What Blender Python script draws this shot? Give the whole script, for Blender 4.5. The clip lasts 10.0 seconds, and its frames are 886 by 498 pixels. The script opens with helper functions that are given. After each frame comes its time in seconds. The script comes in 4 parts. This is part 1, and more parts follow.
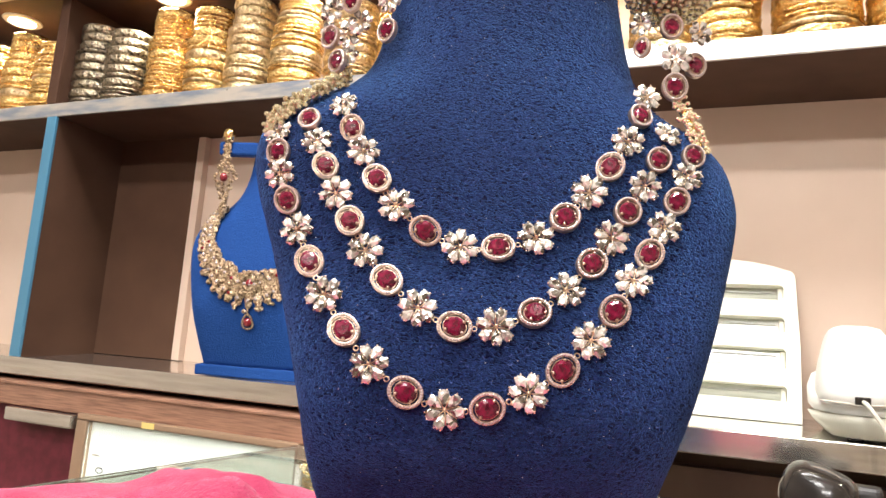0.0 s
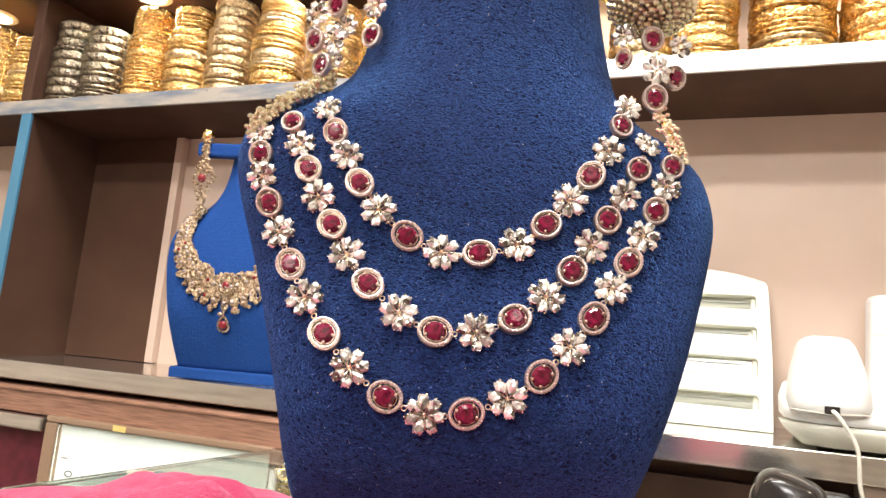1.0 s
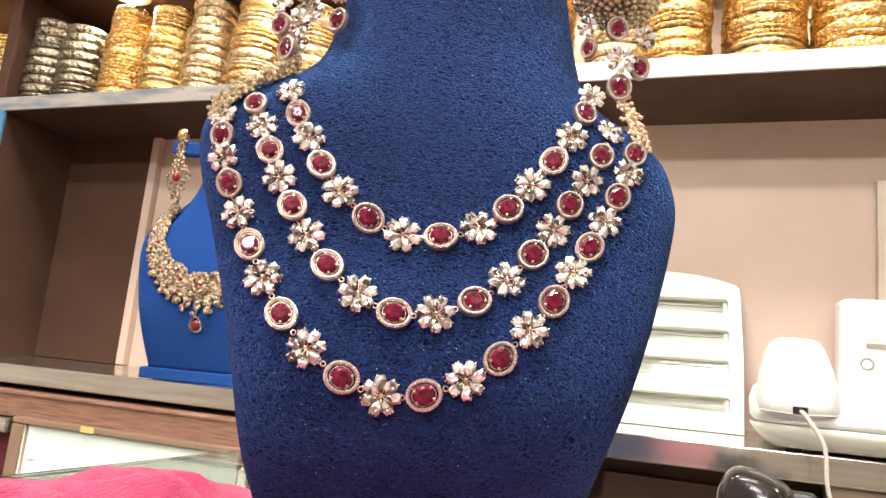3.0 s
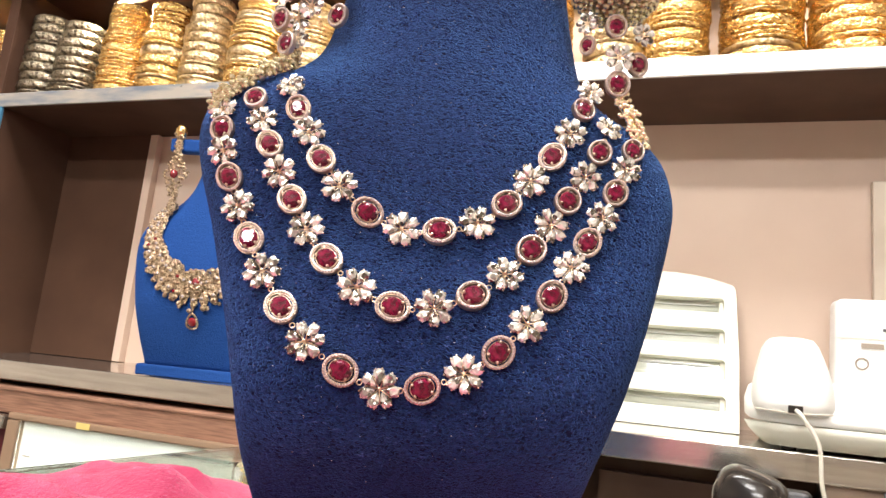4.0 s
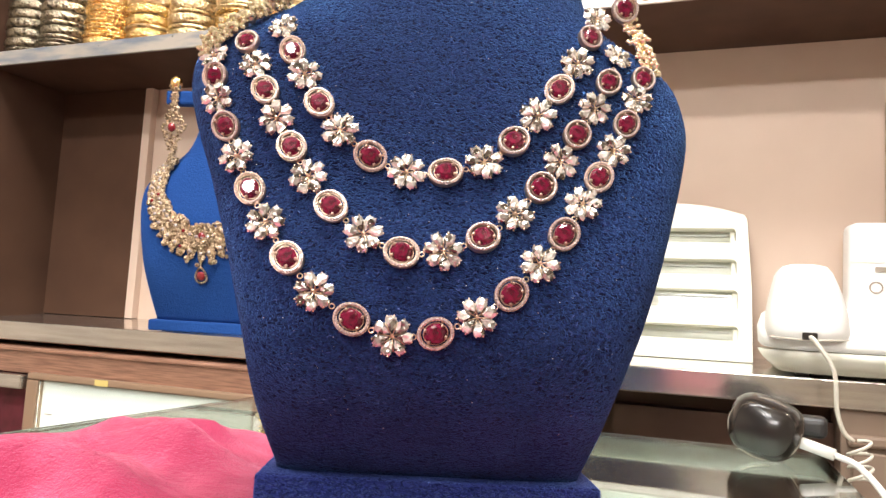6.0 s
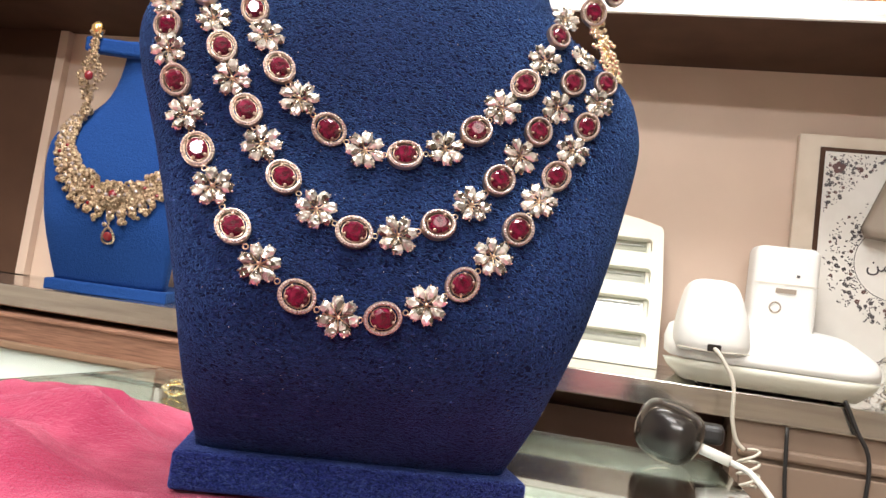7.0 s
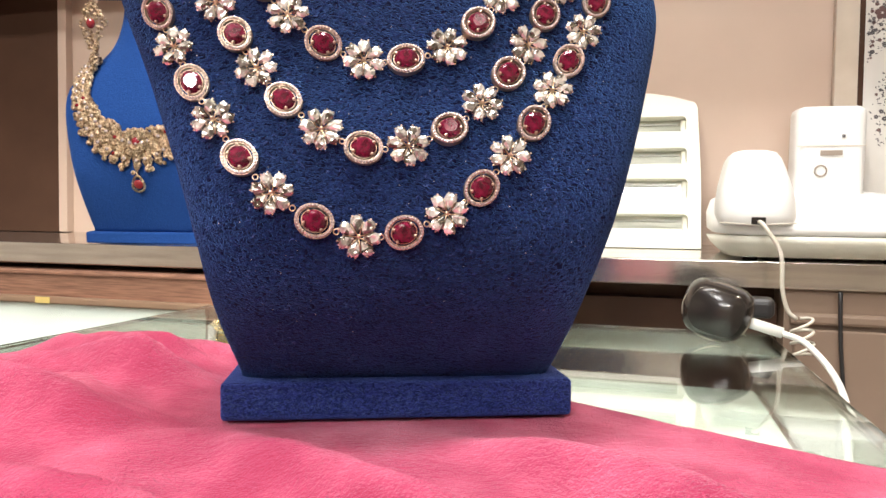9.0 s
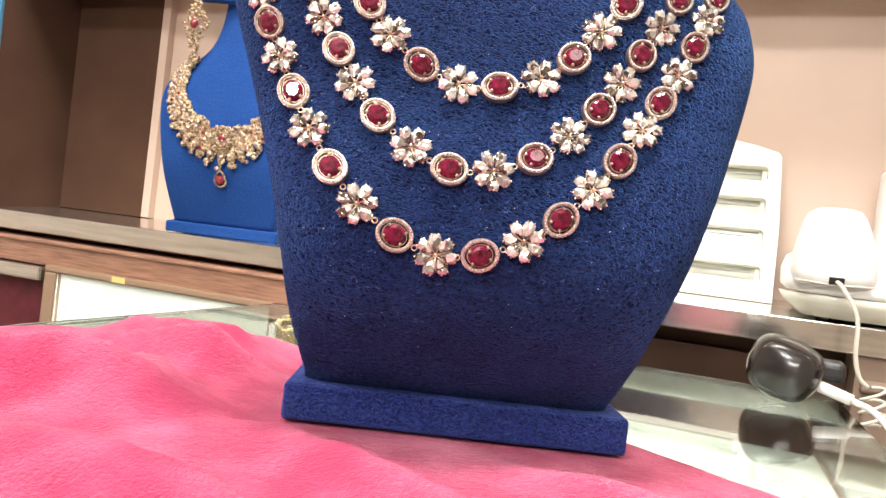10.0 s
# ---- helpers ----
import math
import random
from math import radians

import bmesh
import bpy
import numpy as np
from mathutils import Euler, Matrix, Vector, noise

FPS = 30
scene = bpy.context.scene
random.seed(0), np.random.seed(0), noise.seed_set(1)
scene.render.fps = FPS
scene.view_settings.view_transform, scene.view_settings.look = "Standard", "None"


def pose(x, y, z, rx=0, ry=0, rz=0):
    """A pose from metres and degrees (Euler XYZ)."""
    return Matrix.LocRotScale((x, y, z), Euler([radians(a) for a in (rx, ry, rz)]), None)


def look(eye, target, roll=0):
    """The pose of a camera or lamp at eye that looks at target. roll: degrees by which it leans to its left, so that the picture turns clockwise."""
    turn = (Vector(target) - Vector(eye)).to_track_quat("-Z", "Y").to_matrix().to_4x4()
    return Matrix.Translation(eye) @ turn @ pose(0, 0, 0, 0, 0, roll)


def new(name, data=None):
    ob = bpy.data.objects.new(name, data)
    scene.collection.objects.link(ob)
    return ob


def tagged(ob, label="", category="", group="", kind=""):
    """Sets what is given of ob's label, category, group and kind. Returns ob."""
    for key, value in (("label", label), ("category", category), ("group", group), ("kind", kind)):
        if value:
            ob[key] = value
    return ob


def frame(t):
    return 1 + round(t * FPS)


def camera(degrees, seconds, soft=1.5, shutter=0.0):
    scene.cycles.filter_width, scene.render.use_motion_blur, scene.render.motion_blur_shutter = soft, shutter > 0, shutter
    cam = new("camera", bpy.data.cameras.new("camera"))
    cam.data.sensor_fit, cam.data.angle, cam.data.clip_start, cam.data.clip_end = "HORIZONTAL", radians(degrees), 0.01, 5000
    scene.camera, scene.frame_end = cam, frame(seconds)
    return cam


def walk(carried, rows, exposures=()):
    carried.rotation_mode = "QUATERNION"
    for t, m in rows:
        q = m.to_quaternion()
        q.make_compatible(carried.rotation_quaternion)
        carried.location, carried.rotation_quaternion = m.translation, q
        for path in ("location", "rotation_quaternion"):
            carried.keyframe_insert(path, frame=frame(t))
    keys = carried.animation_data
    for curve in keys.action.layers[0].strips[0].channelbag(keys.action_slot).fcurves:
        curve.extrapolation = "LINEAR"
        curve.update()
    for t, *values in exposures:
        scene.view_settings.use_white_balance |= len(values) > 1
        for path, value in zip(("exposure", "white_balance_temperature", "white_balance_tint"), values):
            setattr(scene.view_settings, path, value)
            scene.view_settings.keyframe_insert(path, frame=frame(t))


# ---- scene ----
cam = camera(63.58, 10.0)
PATH = [
    (0, (0.1094, -0.3195, 0.1026), (-0.6718, 1.4980, 0.3965), 4.36),
    (0.5, (0.1069, -0.3187, 0.1025), (-0.6157, 1.5184, 0.4235), 4.48),
    (1, (0.1082, -0.3216, 0.1021), (-0.6143, 1.5167, 0.4165), 5.02),
    (1.5, (0.1067, -0.3216, 0.1019), (-0.6157, 1.5164, 0.4180), 5.06),
    (2, (0.1060, -0.3221, 0.1019), (-0.6022, 1.5200, 0.4257), 4.97),
    (2.5, (0.1115, -0.3196, 0.0978), (-0.5795, 1.5225, 0.4574), 5.13),
    (3, (0.1171, -0.3145, 0.0907), (-0.5628, 1.5333, 0.4421), 5.44),
    (3.2, (0.1183, -0.3152, 0.0884), (-0.5503, 1.5322, 0.4625), 6.02),
    (4.5, (0.1159, -0.3156, 0.0877), (-0.5538, 1.5370, 0.4329), 5.28),
    (5, (0.1171, -0.3156, 0.0874), (-0.5272, 1.5435, 0.4458), 4.22),
    (5.5, (0.1145, -0.3153, 0.0880), (-0.5901, 1.5337, 0.3796), 5.64),
    (5.7, (0.1155, -0.3111, 0.0890), (-0.6007, 1.5448, 0.2951), 3.59),
    (6.8, (0.0965, -0.3062, 0.0877), (-0.4241, 1.6167, 0.2648), 6.62),
    (7, (0.0943, -0.3076, 0.0873), (-0.3431, 1.6354, 0.2701), 7.79),
    (7.5, (0.0937, -0.3091, 0.0874), (-0.1899, 1.6625, 0.2674), 7.61),
    (8, (0.0929, -0.3068, 0.0879), (-0.1404, 1.6737, 0.2399), 7.52),
    (8.5, (0.0944, -0.2975, 0.0873), (-0.2916, 1.6637, 0.0195), 3.76),
    (8.6, (0.0942, -0.2967, 0.0867), (-0.2976, 1.6633, 0.0155), 3.54),
    (9, (0.0999, -0.2975, 0.0877), (-0.4281, 1.6299, 0.0077), 0.76),
    (9.5, (0.1005, -0.3018, 0.0875), (-0.5965, 1.5726, 0.1110), 2.53),
    (10, (0.0953, -0.3034, 0.0882), (-0.5934, 1.5740, 0.0557), 6.87),
]
walk(cam, [(t, look(eye, target, roll)) for t, eye, target, roll in PATH],
     exposures=[(0, -0.04), (5.5, -0.06), (7.0, -0.36), (7.8, -0.72), (8.6, -0.62), (9.0, -0.28), (9.5, -0.14), (10.0, 0.12)])

# ---- world and lights ----
world = bpy.data.worlds.new("room_air")
world.use_nodes = True
world.node_tree.nodes["Background"].inputs[0].default_value = (1.0, 0.93, 0.85, 1)
world.node_tree.nodes["Background"].inputs[1].default_value = 0.02
scene.world = world
scene.view_settings.exposure = 0.0

CEIL = 1.55      # the shop's ceiling above the counter top
FLOOR = -0.95


def area_lamp(name, m, sx, sy, watts, colour):
    data = bpy.data.lights.new(name, "AREA")
    data.shape, data.size, data.size_y, data.energy, data.color = "RECTANGLE", sx, sy, watts, colour
    ob = new(name, data)
    ob.matrix_world = m
    return ob


WARM = (1.0, 0.86, 0.68)
WHITE = (0.985, 0.97, 0.95)
area_lamp("lamp_ceiling_far", look((0.2, -3.0, CEIL - 0.03), (-0.1, 0.3, 0.1)), 1.2, 0.16, 62, WHITE)
area_lamp("lamp_ceiling_back", look((-0.4, -1.5, CEIL - 0.03), (-0.2, 0.3, 0.1)), 0.9, 0.16, 36, WHITE)
area_lamp("lamp_ceiling_counter", look((-0.15, -0.25, CEIL - 0.03), (-0.1, 0.25, 0.0)), 0.5, 0.3, 33, WHITE)
# Added lamp without a fixture: whitens the telephone's top and the ledge.
area_lamp("lamp_shelf_fill", look((0.25, 0.02, CEIL - 0.03), (0.22, 0.36, 0.05)), 0.4, 0.25, 15, WHITE)


# ---- materials ----
def mat(name, colour, rough=0.5, metal=0.0, **inputs):
    m = bpy.data.materials.new(name)
    m.use_nodes = True
    b = m.node_tree.nodes["Principled BSDF"]
    b.inputs["Base Color"].default_value = (*colour, 1)
    b.inputs["Roughness"].default_value = rough
    b.inputs["Metallic"].default_value = metal
    for k, v in inputs.items():
        b.inputs[k.replace("_", " ")].default_value = v
    return m


def node(m, kind, **sets):
    n = m.node_tree.nodes.new(kind)
    for k, v in sets.items():
        n.inputs[k.replace("_", " ")].default_value = v
    return n


def link(m, a, b):
    m.node_tree.links.new(a, b)


def coords(m, scale=(1, 1, 1)):
    tc = m.node_tree.nodes.new("ShaderNodeTexCoord")
    mp = node(m, "ShaderNodeMapping", Scale=scale)
    link(m, tc.outputs["Object"], mp.inputs["Vector"])
    return mp.outputs["Vector"]


def mottle(m, c1, c2, scale, stretch=(1, 1, 1), detail=4.0, lo=0.35, hi=0.65):
    """Colour that wanders between two tones."""
    b = m.node_tree.nodes["Principled BSDF"]
    n = node(m, "ShaderNodeTexNoise", Scale=scale, Detail=detail)
    link(m, coords(m, stretch), n.inputs["Vector"])
    r = m.node_tree.nodes.new("ShaderNodeValToRGB")
    r.color_ramp.elements[0].position, r.color_ramp.elements[1].position = lo, hi
    r.color_ramp.elements[0].color, r.color_ramp.elements[1].color = (*c1, 1), (*c2, 1)
    link(m, n.outputs["Fac"], r.inputs["Fac"])
    link(m, r.outputs["Color"], b.inputs["Base Color"])
    return r


def relief(m, scale, depth, strength=0.5, stretch=(1, 1, 1), detail=3.0, second=None):
    b = m.node_tree.nodes["Principled BSDF"]
    n = node(m, "ShaderNodeTexNoise", Scale=scale, Detail=detail)
    v = coords(m, stretch)
    link(m, v, n.inputs["Vector"])
    out = n.outputs["Fac"]
    if second:
        n2 = node(m, "ShaderNodeTexNoise", Scale=second, Detail=2.0)
        link(m, v, n2.inputs["Vector"])
        mx = m.node_tree.nodes.new("ShaderNodeMath")
        mx.operation = "ADD"
        link(m, out, mx.inputs[0])
        link(m, n2.outputs["Fac"], mx.inputs[1])
        out = mx.outputs[0]
    bp = node(m, "ShaderNodeBump", Strength=strength, Distance=depth)
    link(m, out, bp.inputs["Height"])
    link(m, bp.outputs["Normal"], b.inputs["Normal"])
    return m


def rough_noise(m, scale, lo, hi, stretch=(1, 1, 1)):
    b = m.node_tree.nodes["Principled BSDF"]
    n = node(m, "ShaderNodeTexNoise", Scale=scale, Detail=3.0)
    link(m, coords(m, stretch), n.inputs["Vector"])
    r = m.node_tree.nodes.new("ShaderNodeMapRange")
    r.inputs["To Min"].default_value, r.inputs["To Max"].default_value = lo, hi
    link(m, n.outputs["Fac"], r.inputs["Value"])
    link(m, r.outputs["Result"], b.inputs["Roughness"])
    return m


def velvet(name, dark, light, sheen, weight=0.80, grain=1150.0, depth=0.0022, patch=0.0):
    m = mat(name, dark, 0.85)
    b = m.node_tree.nodes["Principled BSDF"]
    b.inputs["Sheen Weight"].default_value = weight
    b.inputs["Sheen Roughness"].default_value = 0.28
    b.inputs["Sheen Tint"].default_value = (*sheen, 1)
    b.inputs["Specular IOR Level"].default_value = 0.15
    nap = node(m, "ShaderNodeTexNoise", Scale=14.0, Detail=5.0)
    link(m, coords(m), nap.inputs["Vector"])
    rng = node(m, "ShaderNodeMapRange", From_Min=0.35, From_Max=0.65, To_Min=weight * 0.40, To_Max=min(weight * 1.3, 1.0))
    link(m, nap.outputs["Fac"], rng.inputs["Value"])
    link(m, rng.outputs["Result"], b.inputs["Sheen Weight"])
    mottle(m, dark, light, patch or grain * 1.4, detail=9.0 if patch else 4.0, lo=0.42, hi=0.74)
    relief(m, grain, depth, 1.0, detail=4.0, second=grain * 0.40)
    return m


def crushed(m, dark, light, cells, depth, stretch=(1, 1, 1), low=0.70, high=1.0):
    """Short crushed nap: thin broken crests that wander over the cloth, their highlights put into the colour."""
    b = m.node_tree.nodes["Principled BSDF"]

    def math_node(kind, first, second, third=None):
        n = m.node_tree.nodes.new("ShaderNodeMath")
        n.operation = kind
        for k, v in enumerate((first, second, third)):
            if isinstance(v, float):
                n.inputs[k].default_value = v
            elif v is not None:
                link(m, v, n.inputs[k])
        return n.outputs[0]

    line = node(m, "ShaderNodeTexNoise", Scale=cells, Detail=2.0, Roughness=0.55, Distortion=0.8)
    link(m, coords(m, stretch), line.inputs["Vector"])
    breaks = node(m, "ShaderNodeTexNoise", Scale=cells * 1.3, Detail=2.0)
    link(m, coords(m), breaks.inputs["Vector"])
    fine = node(m, "ShaderNodeTexNoise", Scale=cells * 5.0, Detail=2.0)
    link(m, coords(m), fine.inputs["Vector"])
    wide = node(m, "ShaderNodeTexNoise", Scale=24.0, Detail=3.0)
    link(m, coords(m), wide.inputs["Vector"])
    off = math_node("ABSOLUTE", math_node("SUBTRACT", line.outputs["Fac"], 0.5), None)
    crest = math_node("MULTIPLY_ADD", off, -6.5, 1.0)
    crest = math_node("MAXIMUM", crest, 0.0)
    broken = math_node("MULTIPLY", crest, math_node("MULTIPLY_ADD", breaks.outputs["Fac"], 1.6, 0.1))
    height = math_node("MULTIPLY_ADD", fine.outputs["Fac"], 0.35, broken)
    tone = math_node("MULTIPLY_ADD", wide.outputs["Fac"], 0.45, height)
    # Light crests and dark hollows in the colour imitate light on the relief.
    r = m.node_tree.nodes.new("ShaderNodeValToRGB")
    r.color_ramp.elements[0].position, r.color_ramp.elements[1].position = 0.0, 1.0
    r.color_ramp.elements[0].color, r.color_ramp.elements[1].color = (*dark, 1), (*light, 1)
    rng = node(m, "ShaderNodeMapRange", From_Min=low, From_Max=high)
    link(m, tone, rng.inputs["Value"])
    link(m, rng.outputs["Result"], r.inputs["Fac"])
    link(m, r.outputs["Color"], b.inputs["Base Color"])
    bp = node(m, "ShaderNodeBump", Strength=1.0, Distance=depth)
    link(m, height, bp.inputs["Height"])
    link(m, bp.outputs["Normal"], b.inputs["Normal"])
    return m


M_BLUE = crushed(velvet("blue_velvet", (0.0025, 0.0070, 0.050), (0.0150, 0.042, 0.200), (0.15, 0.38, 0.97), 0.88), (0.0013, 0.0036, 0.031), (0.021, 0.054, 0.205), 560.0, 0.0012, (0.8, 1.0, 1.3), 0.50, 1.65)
# Lighter copy of the bust's velvet: the base's stronger light is in its colour.
M_BASE = crushed(velvet("lit_blue_velvet", (0.006, 0.012, 0.07), (0.02, 0.042, 0.20), (0.22, 0.36, 1.0), 0.9), (0.0085, 0.0145, 0.105), (0.042, 0.070, 0.34), 560.0, 0.0011, (0.7, 1.0, 1.5), 0.45, 1.5)
M_PILE = velvet("raised_blue_pile", (0.012, 0.030, 0.15), (0.055, 0.105, 0.36), (0.35, 0.55, 1.0), 0.9, 900.0, 0.0004)
tuft = M_PILE.node_tree.nodes.new("ShaderNodeNewGeometry")
# Some tufts coloured far brighter, standing in for highlight streaks on the velvet.
tone = M_PILE.node_tree.nodes.new("ShaderNodeValToRGB")
tone.color_ramp.elements[0].color, tone.color_ramp.elements[1].color = (0.004, 0.010, 0.065, 1), (0.085, 0.135, 0.36, 1)
tone.color_ramp.elements.new(0.70).color = (0.014, 0.034, 0.165, 1)
link(M_PILE, tuft.outputs["Random Per Island"], tone.inputs["Fac"])
link(M_PILE, tone.outputs["Color"], M_PILE.node_tree.nodes["Principled BSDF"].inputs["Base Color"])
M_BLUE2 = velvet("bright_blue_velvet", (0.010, 0.050, 0.21), (0.018, 0.074, 0.28), (0.20, 0.45, 0.95), 0.5, 700.0, 0.0008)
M_PINK = velvet("pink_velvet_cloth", (0.42, 0.045, 0.113), (0.66, 0.118, 0.222), (1.0, 0.60, 0.74), 0.50, 1000.0, 0.0018, 30.0)
M_GOLD = mat("warm_gold", (0.95, 0.66, 0.30), 0.22, 1.0)
M_ROSE = mat("pale_rose_gold", (0.76, 0.59, 0.44), 0.30, 1.0)
M_OVAL = mat("rose_gold_setting", (0.58, 0.43, 0.34), 0.42, 1.0)
M_CRUST = mat("champagne_stone", (0.74, 0.67, 0.46), 0.16, 0.75)
M_BANGLE = relief(mat("bangle_gold", (0.92, 0.65, 0.28), 0.26, 1.0), 330, 0.0016, 0.9)
M_BANGLE2 = relief(mat("pale_bangle_gold", (0.84, 0.67, 0.40), 0.28, 1.0), 300, 0.0018, 0.9)
M_BANGLE3 = relief(mat("silver_bangle", (0.56, 0.51, 0.43), 0.32, 1.0), 300, 0.0018, 0.9)
M_ANTIQUE = relief(mat("antique_gold", (0.66, 0.50, 0.34), 0.42, 1.0), 500, 0.0008, 0.6)


def patina(m, dark, bright, cells):
    """Carved metal: dark crevices between raised, polished work."""
    mottle(m, dark, bright, cells, detail=5.0, lo=0.36, hi=0.56)
    b = m.node_tree.nodes["Principled BSDF"]
    v = node(m, "ShaderNodeTexVoronoi", Scale=cells * 1.3)
    link(m, coords(m), v.inputs["Vector"])
    n = node(m, "ShaderNodeTexNoise", Scale=cells * 2.2, Detail=4.0)
    link(m, coords(m), n.inputs["Vector"])
    mx = m.node_tree.nodes.new("ShaderNodeMath")
    mx.operation = "SUBTRACT"
    link(m, n.outputs["Fac"], mx.inputs[0])
    link(m, v.outputs["Distance"], mx.inputs[1])
    bp = node(m, "ShaderNodeBump", Strength=0.9, Distance=0.0020)
    link(m, mx.outputs[0], bp.inputs["Height"])
    link(m, bp.outputs["Normal"], b.inputs["Normal"])


patina(M_BANGLE, (0.62, 0.39, 0.14), (0.95, 0.68, 0.29), 210)
patina(M_BANGLE2, (0.46, 0.32, 0.17), (0.88, 0.70, 0.42), 190)
patina(M_BANGLE3, (0.07, 0.058, 0.042), (0.40, 0.34, 0.25), 150)
patina(M_ANTIQUE, (0.20, 0.125, 0.07), (0.72, 0.56, 0.39), 330)


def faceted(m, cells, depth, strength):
    """Small flat facets inside a cut stone, their bright and dark glints put into the colour."""
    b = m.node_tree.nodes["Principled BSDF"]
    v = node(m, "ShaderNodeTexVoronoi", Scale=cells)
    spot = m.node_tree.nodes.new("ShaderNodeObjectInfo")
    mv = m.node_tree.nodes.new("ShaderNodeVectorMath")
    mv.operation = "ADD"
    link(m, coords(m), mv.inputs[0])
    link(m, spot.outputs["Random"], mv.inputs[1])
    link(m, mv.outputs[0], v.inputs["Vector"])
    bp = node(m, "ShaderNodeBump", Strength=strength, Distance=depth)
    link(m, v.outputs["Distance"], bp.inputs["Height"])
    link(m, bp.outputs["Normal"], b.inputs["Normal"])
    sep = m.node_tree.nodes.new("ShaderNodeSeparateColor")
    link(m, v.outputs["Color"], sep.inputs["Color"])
    # Cells run from near black to white, standing in for facet reflections.
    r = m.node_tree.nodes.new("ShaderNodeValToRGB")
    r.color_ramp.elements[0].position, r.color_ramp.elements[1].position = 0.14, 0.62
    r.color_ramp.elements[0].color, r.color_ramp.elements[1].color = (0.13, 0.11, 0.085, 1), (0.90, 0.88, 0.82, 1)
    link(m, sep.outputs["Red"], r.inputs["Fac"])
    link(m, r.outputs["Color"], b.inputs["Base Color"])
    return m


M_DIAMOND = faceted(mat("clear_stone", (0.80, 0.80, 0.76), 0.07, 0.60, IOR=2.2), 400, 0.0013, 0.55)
M_PAVE = mat("small_clear_stone", (0.58, 0.49, 0.46), 0.20, 0.35, IOR=1.9)
M_RUBY = mat("ruby_stone", (0.20, 0.008, 0.040), 0.10, 0.0, Transmission_Weight=0.30, IOR=1.6, Specular_IOR_Level=0.5)
mottle(M_RUBY, (0.085, 0.003, 0.016), (0.27, 0.012, 0.055), 360, detail=3.0, lo=0.36, hi=0.62)
M_RUBY2 = mat("garnet_stone", (0.22, 0.010, 0.018), 0.10, 0.0, IOR=1.7, Coat_Weight=0.5)
M_WALL = relief(mat("beige_laminate", (0.60, 0.47, 0.38), 0.55), 90, 0.0008, 0.15)
mottle(M_WALL, (0.585, 0.440, 0.345), (0.635, 0.485, 0.385), 7, detail=6.0)
M_BROWN = rough_noise(mat("dark_brown_laminate", (0.075, 0.042, 0.026), 0.55, 0.0, Specular_IOR_Level=0.12), 14, 0.5, 0.7)
mottle(M_BROWN, (0.066, 0.034, 0.022), (0.084, 0.044, 0.028), 9)
M_UNDER = rough_noise(mat("shelf_brown", (0.13, 0.080, 0.052), 0.5, 0.0, Specular_IOR_Level=0.15), 10, 0.5, 0.7)
mottle(M_UNDER, (0.058, 0.028, 0.018), (0.078, 0.040, 0.025), 14)
M_STEEL = rough_noise(mat("brushed_steel", (0.70, 0.67, 0.63), 0.22, 0.95), 24, 0.10, 0.26, (0.25, 2, 6))
mottle(M_STEEL, (0.58, 0.55, 0.51), (0.76, 0.73, 0.69), 30, (0.3, 2, 4), detail=6.0)
M_EDGE = rough_noise(mat("worn_pale_edge", (0.74, 0.72, 0.69), 0.35, 0.35), 40, 0.2, 0.6)
mottle(M_EDGE, (0.58, 0.57, 0.57), (0.82, 0.80, 0.77), 38, (0.5, 3, 3), lo=0.38, hi=0.55)
# Scuffed blue-grey steel, its colour also darkened for distance from the lamp.
M_DIMEDGE = rough_noise(mat("scuffed_dim_steel_edge", (0.40, 0.40, 0.41), 0.35, 0.55), 60, 0.18, 0.55)
mottle(M_DIMEDGE, (0.26, 0.30, 0.36), (0.56, 0.52, 0.46), 26, (0.6, 3, 3), detail=8.0, lo=0.36, hi=0.62)
# Blue-tinted, half metallic tone with uneven roughness.
M_BLUEEDGE = rough_noise(mat("blue_tinted_steel", (0.10, 0.30, 0.48), 0.3, 0.5), 30, 0.2, 0.5)
M_WOOD = mat("grained_brown_wood", (0.30, 0.14, 0.07), 0.42)
mottle(M_WOOD, (0.16, 0.078, 0.050), (0.38, 0.20, 0.13), 48, (0.5, 5, 9), detail=7.0, lo=0.3, hi=0.7)
relief(M_WOOD, 60, 0.0006, 0.35, (0.5, 5, 9))
M_COPPER = rough_noise(mat("copper_trim", (0.42, 0.29, 0.20), 0.34, 0.5), 50, 0.2, 0.5)
M_PAPER = mat("white_card", (0.80, 0.79, 0.76), 0.7)
mottle(M_PAPER, (0.80, 0.79, 0.75), (0.86, 0.85, 0.81), 12)
M_MARGIN = mat("beige_margin", (0.6, 0.5, 0.4), 0.5)
mottle(M_MARGIN, (0.56, 0.47, 0.37), (0.64, 0.55, 0.45), 20)
M_SHEET = mat("off_white_print", (0.66, 0.62, 0.56), 0.45)
mottle(M_SHEET, (0.68, 0.65, 0.60), (0.76, 0.73, 0.68), 16)
M_STICKER = mat("yellow_sticker", (0.74, 0.58, 0.20), 0.5)
M_MAROON = mat("maroon_lining", (0.12, 0.012, 0.022), 0.7)
mottle(M_MAROON, (0.10, 0.010, 0.018), (0.15, 0.016, 0.03), 60)
M_WHITE = rough_noise(mat("white_plastic", (0.80, 0.79, 0.76), 0.35), 40, 0.28, 0.42)
M_CREAM = rough_noise(mat("cream_plastic", (0.78, 0.77, 0.66), 0.4), 40, 0.3, 0.5)
M_CORD = mat("ivory_cord", (0.66, 0.61, 0.52), 0.45)
